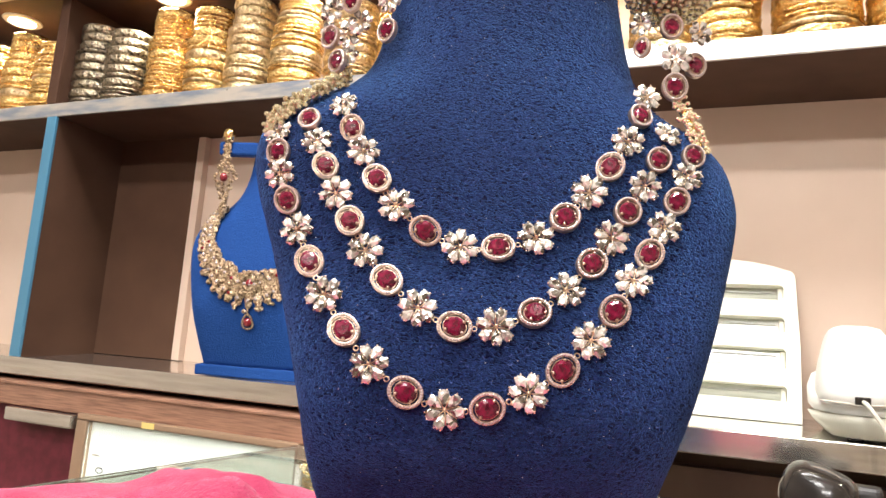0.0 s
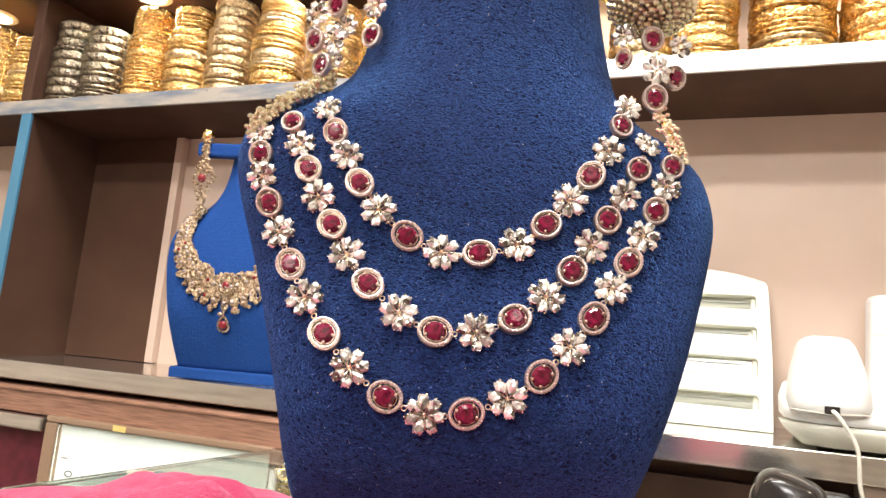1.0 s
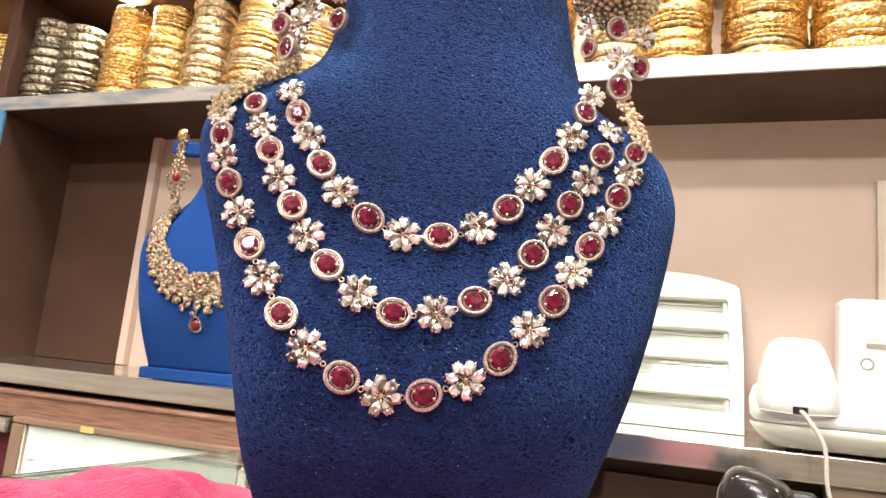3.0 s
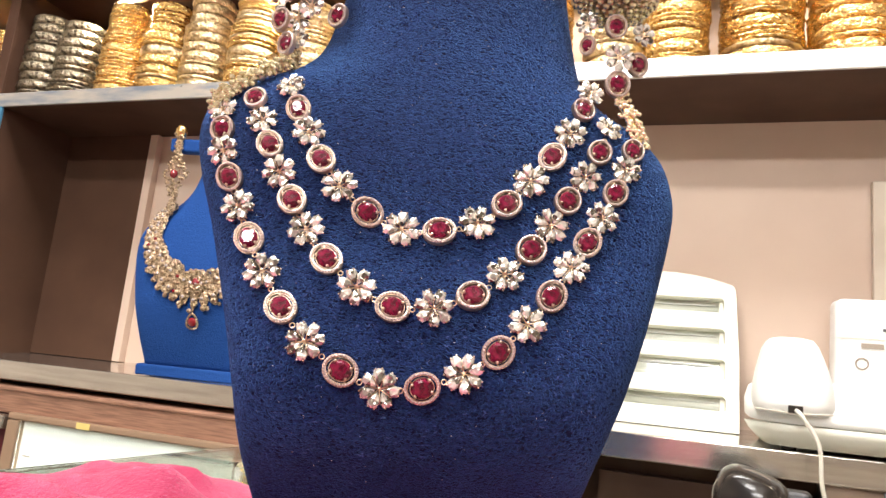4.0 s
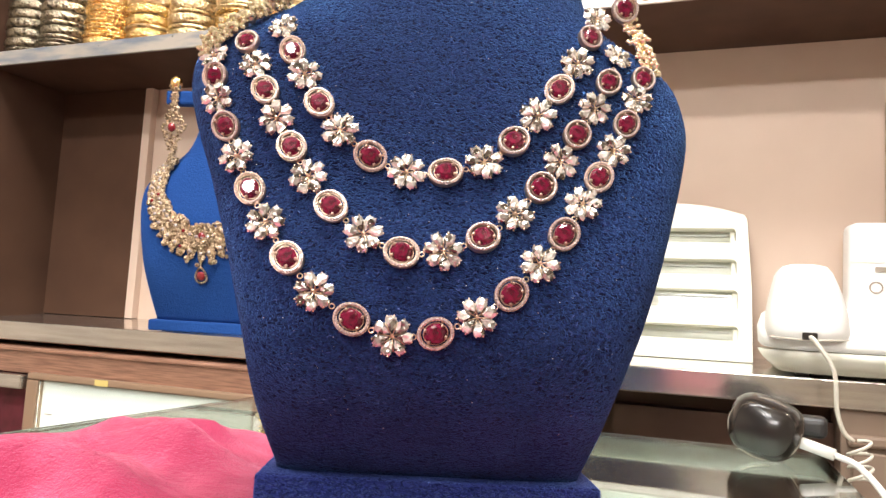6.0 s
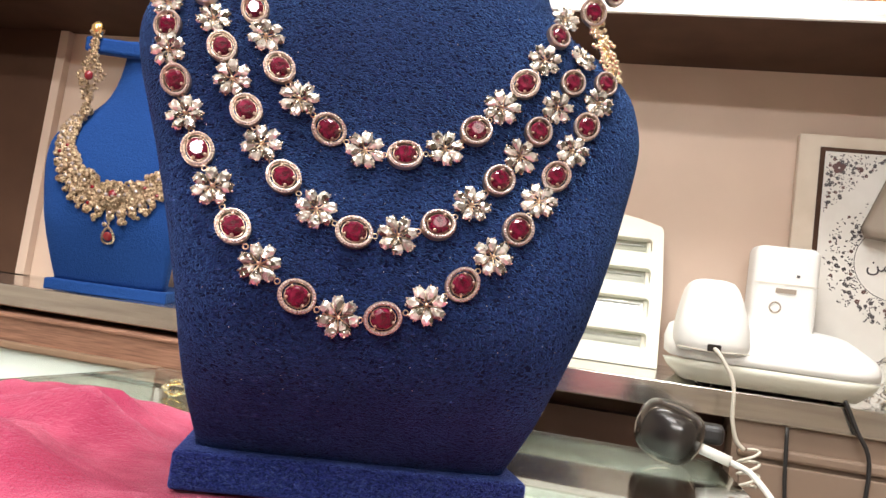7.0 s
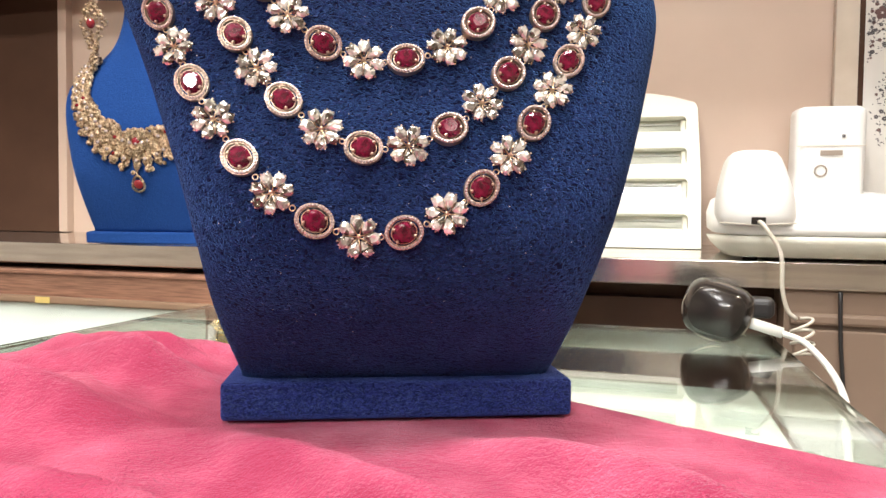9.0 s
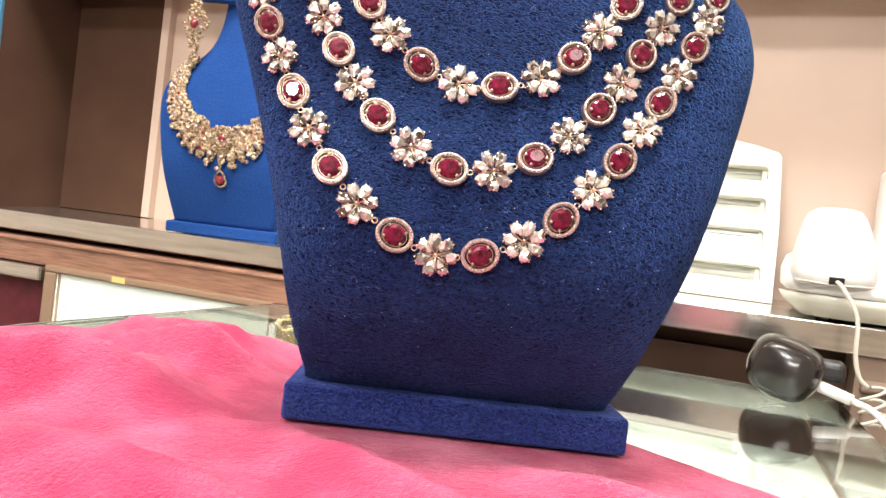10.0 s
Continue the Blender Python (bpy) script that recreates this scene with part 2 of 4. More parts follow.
M_BLACK = rough_noise(mat("black_gloss_plastic", (0.022, 0.018, 0.016), 0.16), 50, 0.12, 0.24)
M_WIRE = mat("black_cable", (0.02, 0.018, 0.018), 0.45)
M_SLOT = mat("green_glass_slot", (0.36, 0.40, 0.33), 0.12, 0.0, IOR=1.5, Coat_Weight=0.5)
mottle(M_SLOT, (0.36, 0.38, 0.30), (0.62, 0.64, 0.55), 60, (0.25, 1, 3))
M_SLOTBAND = mat("dull_green_band", (0.36, 0.37, 0.31), 0.3)
M_GREY = relief(mat("grey_felt", (0.31, 0.255, 0.205), 0.8), 500, 0.0005, 0.4)
M_PEARL = mat("gold_pearl", (0.55, 0.38, 0.19), 0.35, 0.4)
M_INK = mat("dark_ink", (0.10, 0.09, 0.095), 0.6)
M_INK2 = mat("plum_ink", (0.13, 0.065, 0.06), 0.6)
M_CABINET = mat("tan_laminate", (0.26, 0.18, 0.13), 0.5)
mottle(M_CABINET, (0.24, 0.165, 0.118), (0.29, 0.205, 0.15), 8)
M_PLUG = mat("white_rubber", (0.68, 0.66, 0.62), 0.45)
M_FLOOR = relief(mat("floor_tile", (0.42, 0.36, 0.30), 0.3), 20, 0.001, 0.1)
M_ROOM = mat("cream_paint", (0.66, 0.60, 0.52), 0.7)
mottle(M_ROOM, (0.63, 0.57, 0.49), (0.69, 0.63, 0.55), 5)
M_CASE = mat("pale_case_lining", (0.66, 0.68, 0.60), 0.5)
mottle(M_CASE, (0.34, 0.38, 0.33), (0.50, 0.54, 0.48), 14, detail=6.0)
M_GLASS = mat("counter_glass", (0.86, 0.92, 0.88), 0.015, 0.0, Transmission_Weight=1.0, IOR=1.5)
M_FILM = relief(mat("clear_film", (0.95, 0.95, 0.94), 0.03, 0.0, Transmission_Weight=0.97, IOR=1.18), 90, 0.003, 0.6)
M_DARKFILM = mat("dark_grey_film", (0.14, 0.13, 0.12), 0.25, 0.0, Coat_Weight=0.3)


def lamp_glow(name, colour, strength):
    m = mat(name, (0.9, 0.85, 0.75), 0.4)
    b = m.node_tree.nodes["Principled BSDF"]
    b.inputs["Emission Color"].default_value = (*colour, 1)
    b.inputs["Emission Strength"].default_value = strength
    return m


M_LAMP = lamp_glow("lamp_disc", (1.0, 0.84, 0.58), 25.0)
M_PANEL = lamp_glow("added_lamp_panel", (1.0, 0.93, 0.84), 8.0)


# ---- mesh helpers ----
def finish(bm, name, material, smooth=False):
    me = bpy.data.meshes.new(name)
    bmesh.ops.recalc_face_normals(bm, faces=bm.faces)
    bm.to_mesh(me)
    bm.free()
    me.materials.append(material)
    if smooth:
        me.shade_smooth()
    return me


def part(name, bm, material, parent, label="", smooth=False, m=None):
    """One mesh object under a thing or a part."""
    me = bm if isinstance(bm, bpy.types.Mesh) else finish(bm, name, material, smooth)
    ob = new(name, me)
    ob.parent = parent
    if m is not None:
        ob.matrix_local = m
    return tagged(ob, label) if label else ob


def thing(name, m, label, category, group="", kind=""):
    ob = new(name)
    ob.empty_display_size = 0.01
    ob.matrix_world = m
    return tagged(ob, label, category, group, kind)


def solid(name, bm, material, label, category, smooth=False, kind="", m=None):
    ob = new(name, finish(bm, name, material, smooth))
    if m is not None:
        ob.matrix_world = m
    return tagged(ob, label, category, kind=kind)


def box(x0, x1, y0, y1, z0, z1, bevel=0.0, seg=2, bm=None):
    own = bmesh.new()
    bmesh.ops.create_cube(own, size=1, matrix=Matrix.Translation(((x0 + x1) / 2, (y0 + y1) / 2, (z0 + z1) / 2)) @ Matrix.Diagonal((x1 - x0, y1 - y0, z1 - z0, 1)))
    if bevel:
        bmesh.ops.bevel(own, geom=own.edges[:], offset=bevel, segments=seg, affect="EDGES", profile=0.5)
    if bm is None:
        return own
    return join(bm, own)


def join(bm, own, m=None):
    me = bpy.data.meshes.new("scrap")
    own.to_mesh(me)
    own.free()
    if m is not None:
        me.transform(m)
    bm.from_mesh(me)
    bpy.data.meshes.remove(me)
    return bm


def loft(rings, closed=True, cap=True):
    """Skin between rings of equally many points."""
    bm = bmesh.new()
    rows = [[bm.verts.new(p) for p in ring] for ring in rings]
    n = len(rows[0])
    for a, b in zip(rows, rows[1:]):
        for i in range(n if closed else n - 1):
            j = (i + 1) % n
            bm.faces.new((a[i], a[j], b[j], b[i]))
    if cap:
        bm.faces.new(rows[0][::-1])
        bm.faces.new(rows[-1])
    return bm


def lathe(profile, n=32):
    """Turned body round z; profile: radius, height."""
    return loft([[(r * math.cos(2 * math.pi * i / n), r * math.sin(2 * math.pi * i / n), z) for i in range(n)] for r, z in profile])


def tube(points, r, sides=8, closed=False):
    """Round bar along points."""
    pts = [Vector(p) for p in points]
    rings, up = [], Vector((0.13, 0.31, 0.94)).normalized()
    for i, p in enumerate(pts):
        d = (pts[min(i + 1, len(pts) - 1)] - pts[max(i - 1, 0)])
        if closed:
            d = pts[(i + 1) % len(pts)] - pts[i - 1]
        d.normalize()
        a = d.cross(up).normalized()
        up2 = a.cross(d).normalized()
        rings.append([p + r * (math.cos(2 * math.pi * k / sides) * a + math.sin(2 * math.pi * k / sides) * up2) for k in range(sides)])
    if closed:
        rings.append(rings[0])
    return loft(rings, cap=not closed)


def spline(keys, s):
    """Catmull-Rom through keys at whole numbers."""
    s = min(max(s, 0.0), len(keys) - 1.0)
    i = min(int(s), len(keys) - 2)
    f = s - i
    k = [Vector(keys[min(max(j, 0), len(keys) - 1)]) for j in (i - 1, i, i + 1, i + 2)]
    if i == 0:
        k[0] = 2 * k[1] - k[2]
    if i == len(keys) - 2:
        k[3] = 2 * k[2] - k[1]
    return 0.5 * (2 * k[1] + (k[2] - k[0]) * f + (2 * k[0] - 5 * k[1] + 4 * k[2] - k[3]) * f * f + (3 * k[1] - k[0] - 3 * k[2] + k[3]) * f ** 3)


def table(rows, z):
    """Smooth value from rows of (z, value)."""
    if z <= rows[0][0]:
        return rows[0][1]
    for i in range(len(rows) - 1):
        (z0, a), (z1, b) = rows[i], rows[i + 1]
        if z <= z1:
            before, after = rows[max(i - 1, 0)], rows[min(i + 2, len(rows) - 1)]
            m0 = (b - before[1]) / max(z1 - before[0], 1e-6) * (z1 - z0)
            m1 = (after[1] - a) / max(after[0] - z0, 1e-6) * (z1 - z0)
            f = (z - z0) / (z1 - z0)
            return (2 * f ** 3 - 3 * f * f + 1) * a + (f ** 3 - 2 * f * f + f) * m0 + (3 * f * f - 2 * f ** 3) * b + (f ** 3 - f * f) * m1
    return rows[-1][1]


def structure(name, bm, material, label, category, smooth=False):
    return solid(name, bm, material, label, category, smooth, "structure")


# ---- the room ----
WALL_Y = 0.567
FRONT_Y = 0.4232
LEDGE_FRONT, LEDGE_BACK, LEDGE_LOW = 0.0530, 0.0640, 0.0285
SHELF_LOW, SHELF_TOP = 0.4225, 0.4435
DIV_X = -0.884
XL, XR = -1.6, 1.6
NICHE_TOP = 0.62


def ledge_z(y):
    """Height of the ledge's top, which falls a little towards its front."""
    return LEDGE_FRONT + (LEDGE_BACK - LEDGE_FRONT) * (y - FRONT_Y) / (WALL_Y - FRONT_Y)


LEDGE_TILT = math.degrees(math.atan2(LEDGE_BACK - LEDGE_FRONT, WALL_Y - FRONT_Y))


structure("floor", box(-2.2, 2.2, -3.2, 0.9, FLOOR - 0.1, FLOOR), M_FLOOR, "pale shop floor of large plain tiles", "floor")
# Unseen ceiling and walls, added for the jewels to reflect.
structure("ceiling", box(-2.2, 2.2, -3.2, 0.9, CEIL, CEIL + 0.1), M_ROOM, "unseen cream ceiling added for reflections, with lamp panels", "ceiling")
structure("wall_south", box(-2.2, 2.2, -3.3, -3.2, FLOOR, CEIL), M_ROOM, "unseen cream wall added for the jewels to reflect", "wall")
structure("wall_west", box(-2.3, -2.2, -3.2, 0.9, FLOOR, CEIL), M_ROOM, "unseen cream wall added for the jewels to reflect", "wall")
structure("wall_east", box(2.2, 2.3, -3.2, 0.9, FLOOR, CEIL), M_ROOM, "unseen cream wall added for the jewels to reflect", "wall")
structure("wall_north", box(-2.2, 2.2, 0.75, 0.9, FLOOR, CEIL), M_ROOM, "unseen cream wall behind the shelving, added to close the room", "wall")

# Glowing panels out of view, added so that the stones sparkle.
for lx, ly, sx, sy in ((0.2, -2.75, 1.2, 0.16), (-0.9, -1.4, 0.5, 0.16), (0.5, -1.5, 0.5, 0.16), (-0.2, -0.85, 0.3, 0.12), (0.9, -0.9, 0.16, 0.16), (-1.2, -0.5, 0.16, 0.16)):
    lamp = thing("unseen_ceiling_light", pose(lx, ly, CEIL), "unseen lit ceiling panel added for sparkle on the jewels", "ceiling light", "ceiling lamps")
    part("frame", box(-sx / 2 - 0.02, sx / 2 + 0.02, -sy / 2 - 0.02, sy / 2 + 0.02, -0.02, 0.0, 0.004), M_WHITE, lamp)
    part("diffuser", box(-sx / 2, sx / 2, -sy / 2, sy / 2, -0.025, -0.0205), M_PANEL, lamp, "glowing diffuser")

# shelving: back panel, shelves, dividers
structure("back_panel", box(XL, XR, WALL_Y, WALL_Y + 0.02, FLOOR, NICHE_TOP + 0.3), M_WALL, "beige laminate back panel of the wall shelving", "panel")
sh = thing("wall_shelf", pose(0, 0, 0), "brown laminate wall shelf with a worn pale front edge", "shelf")
part("board", box(XL, XR, FRONT_Y + 0.002, WALL_Y, SHELF_LOW + 0.001, SHELF_TOP - 0.001), M_UNDER, sh)
# One edge in two tones: the brightness lost towards the left is painted in.
part("front_edge", box(XL, -0.3005, FRONT_Y - 0.002, FRONT_Y + 0.002, SHELF_LOW, SHELF_TOP, 0.0007), M_DIMEDGE, sh, "scuffed blue-grey metal edge strip with dimmer light in its colour")
part("front_edge", box(-0.30, XR, FRONT_Y - 0.002, FRONT_Y + 0.002, SHELF_LOW, SHELF_TOP, 0.0007), M_EDGE, sh, "pale metal edge strip with brighter light in its colour")
lg = thing("lower_ledge", pose(0, 0, 0), "steel-clad ledge with a brushed metal front lip", "ledge")
slab = [(FRONT_Y + 0.003, LEDGE_LOW + 0.004), (WALL_Y, LEDGE_LOW + 0.004), (WALL_Y, LEDGE_BACK), (FRONT_Y + 0.003, ledge_z(FRONT_Y + 0.003))]
part("board", loft([[(x, y, z) for y, z in slab] for x in (XL, XR)]), M_STEEL, lg)
part("front_lip", box(XL, XR, FRONT_Y - 0.003, FRONT_Y + 0.003, LEDGE_LOW, LEDGE_FRONT + 0.0008, 0.0014, 3), M_STEEL, lg, "brushed steel lip")
for jx in (-1.02, -0.27, 0.455):
    part("joint", box(jx, jx + 0.0012, FRONT_Y - 0.0034, FRONT_Y - 0.0031, LEDGE_LOW, LEDGE_FRONT), M_UNDER, lg)
top = thing("niche_top", pose(0, 0, 0), "brown board over the bangle shelf with recessed lamps", "shelf")
part("board", box(XL, XR, FRONT_Y - 0.02, WALL_Y, NICHE_TOP, NICHE_TOP + 0.03), M_UNDER, top)
part("fascia", box(XL, XR, FRONT_Y - 0.03, FRONT_Y - 0.0205, NICHE_TOP - 0.0, NICHE_TOP + 0.3), M_WALL, top)
for zz0, zz1, nm, DX in ((LEDGE_FRONT, SHELF_LOW, "lower", DIV_X), (SHELF_TOP, NICHE_TOP, "upper", DIV_X - 0.008)):
    dv = thing("shelf_divider", pose(0, 0, 0), "dark brown upright divider with a bluish metal front edge", "divider", "shelf uprights")
    part("panel", box(DX - 0.009, DX + 0.009, FRONT_Y + 0.003, WALL_Y, zz0, zz1), M_BROWN, dv)
    part("front_edge", box(DX - 0.010, DX + 0.010, FRONT_Y - 0.002, FRONT_Y + 0.003, zz0 + 0.001, zz1, 0.0008), M_BLUEEDGE if nm == "lower" else M_UNDER, dv, "metal edge strip")
bb = thing("brown_board", pose(0, 0, 0), "dark brown laminate board fixed to the back panel", "board")
part("sheet", box(DIV_X + 0.009, -0.7105, WALL_Y - 0.012, WALL_Y, LEDGE_BACK, SHELF_LOW), M_BROWN, bb)
part("edge_strip", box(-0.7105, -0.696, WALL_Y - 0.013, WALL_Y, LEDGE_BACK, SHELF_LOW - 0.0, 0.001), M_WALL, bb, "pale raw edge")

# below the ledge
structure("recess_panel", box(XL, XR, FRONT_Y + 0.06, FRONT_Y + 0.07, FLOOR, LEDGE_LOW + 0.004), M_BROWN, "dark brown panel set back below the ledge", "panel")
fa = thing("wood_fascia", pose(0, 0, 0), "brown wood-grain drawer fascia under the ledge", "fascia")
part("board", box(-1.3, -0.02, 0.404, FRONT_Y + 0.055, -0.012, 0.0215, 0.003), M_WOOD, fa)
part("top_bead", box(-1.3, -0.02, 0.4015, 0.4038, 0.0165, 0.0205, 0.001), M_WOOD, fa, "lighter worn bead along the top")
dc = thing("display_case", pose(0, 0, 0), "low glazed case with a copper frame and white card inside", "display case")
part("top_rail", box(-0.712, -0.361, 0.398, 0.412, -0.0180, -0.0095, 0.002), M_COPPER, dc, "copper trim rail")
part("post", box(-0.712, -0.692, 0.398, 0.412, -0.30, -0.0185, 0.002), M_COPPER, dc, "copper trim post")
part("card", box(-0.6915, -0.36, 0.4085, 0.4125, -0.30, -0.0185), M_PAPER, dc, "white printed card")
part("ink_bar", box(-0.684, -0.672, 0.4072, 0.4083, -0.062, -0.0605), M_GREY, dc)
part("printed_mark", tube([(-0.668 + 0.006 * math.cos(k * math.pi / 8), 0.4082, -0.080 + 0.0035 * math.sin(k * math.pi / 8)) for k in range(16)], 0.0009, 5, True), M_INK, dc)
part("sticker", box(-0.597, -0.576, 0.3972, 0.3978, -0.0175, -0.0100), M_STICKER, dc, "small faded yellow sticker")
part("glass_front", box(-0.690, -0.365, 0.3995, 0.4025, -0.30, -0.0185), M_GLASS, dc, "clear front pane").visible_shadow = False
part("lining", box(-1.2, -0.7125, 0.43, 0.44, -0.40, -0.014), M_MAROON, dc, "dark maroon lining")
part("catch", box(-0.85, -0.717, 0.395, 0.409, -0.0325, -0.0135, 0.003), M_STEEL, dc, "metal sliding catch")
cb = thing("low_cabinet", pose(0, 0, 0), "beige laminate low cabinet with plain doors", "cabinet")
part("carcass", box(0.232, 0.426, 0.428, 0.48, -0.118, 0.0275), M_CABINET, cb)
part("plinth", box(0.03, 1.5, 0.428, 0.482, FLOOR, -0.1185), M_BROWN, cb, "dark brown plinth")
part("rail", box(0.236, 0.423, 0.420, 0.4275, -0.004, 0.007, 0.003), M_CABINET, cb)
for x0 in (0.240,):
    part("door", box(x0, x0 + 0.180, 0.421, 0.4275, -0.115, -0.008, 0.0015), M_CABINET, cb)
part("filler", box(0.03, 0.231, 0.455, 0.482, -0.118, 0.012), M_UNDER, cb)

# the glass counter
ct = thing("glass_counter", pose(0, 0, 0), "glass-topped jewellery counter with a pale lining", "counter")
CX0, CX1, CY0, CY1 = -0.33, 0.207, -0.75, 0.352
part("glass_top", box(CX0, CX1, CY0, CY1, -0.0125, -0.0035, 0.0012), M_GLASS, ct, "thick clear glass top").visible_shadow = False
part("lining", box(CX0 + 0.012, CX1 - 0.012, CY0 + 0.012, CY1 - 0.012, -0.064, -0.058), M_CASE, ct, "pale lining tray")
part("back_rail", box(CX0 + 0.004, CX1 - 0.004, CY1 - 0.014, CY1 - 0.004, -0.030, -0.0128, 0.001), M_STEEL, ct, "steel rail")
for gx in (CX0 + 0.003, CX1 - 0.009):
    part("side_glass", box(gx, gx + 0.006, CY0 + 0.01, CY1 - 0.015, -0.0575, -0.0128), M_GLASS, ct, "clear side pane")
part("base", box(CX0, CX1, CY0, CY1, FLOOR, -0.0645), M_BROWN, ct, "dark brown base")
for pane in ct.children:
    if "glass" in pane.name:
        pane.visible_shadow = False


# ---- necklace busts ----
def make_bust(front, width, power, depth, lean):
    """Surface of a velvet bust: front(z) in metres ahead of the base, half width, roundness and half depth by height."""
    def half(u, z):
        w = table(width, z + lean * u) + (table(FLARE1, z) if lean and u > 0 else -0.0028 / 1.1 if lean else 0.0)
        return w * (1.060 + (0.030 * min(max((z - 0.016) / 0.05, 0.0), 1.0) + 0.035 * min(max((z - 0.07) / 0.10, 0.0), 1.0)) * min(max((0.23 - z) / 0.025, 0.0), 1.0) if u < 0 else 1.0)

    def surf(u, z):
        p, d = table(power, z), table(depth, z)
        r = min(abs(u) / half(u, z), 0.995)
        return table(front, z) - d + d * (1 - r ** p) ** (1 / p)

    def body(z0, z1, rows=84, n=88):
        rings = []
        for i in range(rows + 1):
            z = z0 + (z1 - z0) * i / rows
            ring = []
            for k in range(n):
                a = 2 * math.pi * k / n
                p, d, f = table(power, z), table(depth, z), table(front, z)
                c, s = math.cos(a), math.sin(a)
                # a flattish front with rounded sides, a fuller back
                q = p if s >= 0 else 2.4
                uu = math.copysign(abs(c) ** (2 / q), c)
                w = half(uu * 0.1, z)
                zl = z + 0.0
                ring.append((uu * w, -(f - d + d * math.copysign(abs(s) ** (2 / q), s)), zl))
            rings.append(ring)
        return loft(rings)

    return surf, body


FRONT1 = ((0.016, -0.010), (0.03, 0.008), (0.045, 0.026), (0.06, 0.0375), (0.075, 0.0425), (0.09, 0.0425), (0.115, 0.0375), (0.15, 0.028), (0.18, 0.024), (0.21, 0.0195), (0.24, 0.013), (0.27, 0.008), (0.30, 0.005), (0.34, 0.003))
WIDTH1 = ((0.016, 0.0702), (0.03, 0.0719), (0.045, 0.0737), (0.07, 0.0772), (0.10, 0.0842), (0.135, 0.0945), (0.165, 0.1040), (0.185, 0.1085), (0.20, 0.1075), (0.21, 0.1030), (0.2213, 0.0930), (0.2275, 0.0835), (0.238, 0.0745), (0.25, 0.0695), (0.265, 0.0665), (0.29, 0.0625), (0.32, 0.0580), (0.34, 0.0560))
POWER1 = ((0.016, 7.0), (0.06, 5.0), (0.15, 4.5), (0.20, 3.6), (0.25, 2.3), (0.34, 2.1))
DEPTH1 = ((0.016, 0.022), (0.06, 0.030), (0.15, 0.030), (0.20, 0.028), (0.25, 0.045), (0.34, 0.046))
FLARE1 = ((0.016, 0.0), (0.05, 0.0), (0.07, 0.0018), (0.09, 0.0042), (0.11, 0.0056), (0.133, 0.0058), (0.155, 0.0048), (0.173, 0.0030), (0.19, 0.0006), (0.21, 0.0), (0.34, 0.0))
surf1, body1 = make_bust(FRONT1, WIDTH1, POWER1, DEPTH1, 0.05)

BUST = pose(0, 0, 0, 0, 0, 22)
bust = thing("necklace_bust", BUST, "dark blue velvet jewellery bust standing on a pink cloth", "display bust")
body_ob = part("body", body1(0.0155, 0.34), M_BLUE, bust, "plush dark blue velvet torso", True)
base_ob = part("base", box(-0.0780, 0.0780, 0.0, 0.098, -0.0005, 0.0165, 0.0022, 3), M_BASE, bust, "velvet covered base plate")


def pile(spots, length, wide):
    """Short raised fibres: each a narrow roof-shaped strip along the cloth."""
    vs, fs = [], []
    for at, nrm, run in spots:
        side = nrm.cross(run)
        ln, bow, w = length * random.uniform(0.5, 1.4), random.uniform(-0.5, 0.5), wide * random.uniform(0.6, 1.3)
        base = len(vs)
        for k, lift in ((-1, 0.2), (0, 1.0), (1, 0.2)):
            c = at + run * (ln * k / 2) + side * (bow * ln * (1 - k * k) * 0.5)
            vs += [c - side * w / 2, c + nrm * (w * 0.75 * lift), c + side * w / 2]
        for k in (0, 3):
            fs += [(base + k, base + k + 1, base + k + 4, base + k + 3), (base + k + 1, base + k + 2, base + k + 5, base + k + 4)]
    me = bpy.data.meshes.new("nap")
    me.from_pydata([tuple(v) for v in vs], [], fs)
    me.materials.append(M_PILE)
    return me


spots = []
for k in range(6000):
    z = random.uniform(0.022, 0.325)
    u = random.uniform(-0.97, 0.97) * table(WIDTH1, z)
    e = 0.001
    gu, gz = (surf1(u + e, z) - surf1(u - e, z)) / (2 * e), (surf1(u, z + e) - surf1(u, z - e)) / (2 * e)
    nrm = Vector((-gu, -1.0, -gz)).normalized()
    a = random.gauss(0.0, 0.25 + 1.2 * min(max((z - 0.05) / 0.08, 0.0), 1.0))
    run = Vector((math.cos(a), 0, math.sin(a)))
    run = (run - nrm * run.dot(nrm)).normalized()
    spots.append((Vector((u, -surf1(u, z), z)), nrm, run))
tagged(part("nap", pile(spots, 0.0015, 0.00038), None, body_ob, "raised velvet fibres, some coloured bright as highlights"), kind="stuff")
# Bright fibres set close together to lift the base plate's brightness.
spots = []
for k in range(1700):
    a = random.gauss(0.0, 0.6)
    spots.append((Vector((random.uniform(-0.076, 0.076), 0.0, random.uniform(0.002, 0.0145))), Vector((0, -1, 0)), Vector((math.cos(a), 0, math.sin(a)))))
tagged(part("nap", pile(spots, 0.0017, 0.00036), None, base_ob, "raised velvet fibres, some coloured bright as highlights"), kind="stuff")

lint = bmesh.new()
for k in range(260):
    z = random.uniform(0.04, 0.31)
    u = random.uniform(-0.92, 0.92) * table(WIDTH1, z)
    bmesh.ops.create_icosphere(lint, subdivisions=1, radius=random.uniform(0.00010, 0.00024), matrix=Matrix.Translation((u, -surf1(u, z) - 0.0001, z)))
tagged(part("lint", lint, M_PAPER, body_ob, "tiny pale specks of lint"), kind="stuff")

# a second bust in the shelf niche
FRONT2 = ((0.013, 0.004), (0.05, 0.016), (0.09, 0.024), (0.14, 0.020), (0.19, 0.010), (0.24, 0.0), (0.31, -0.006))
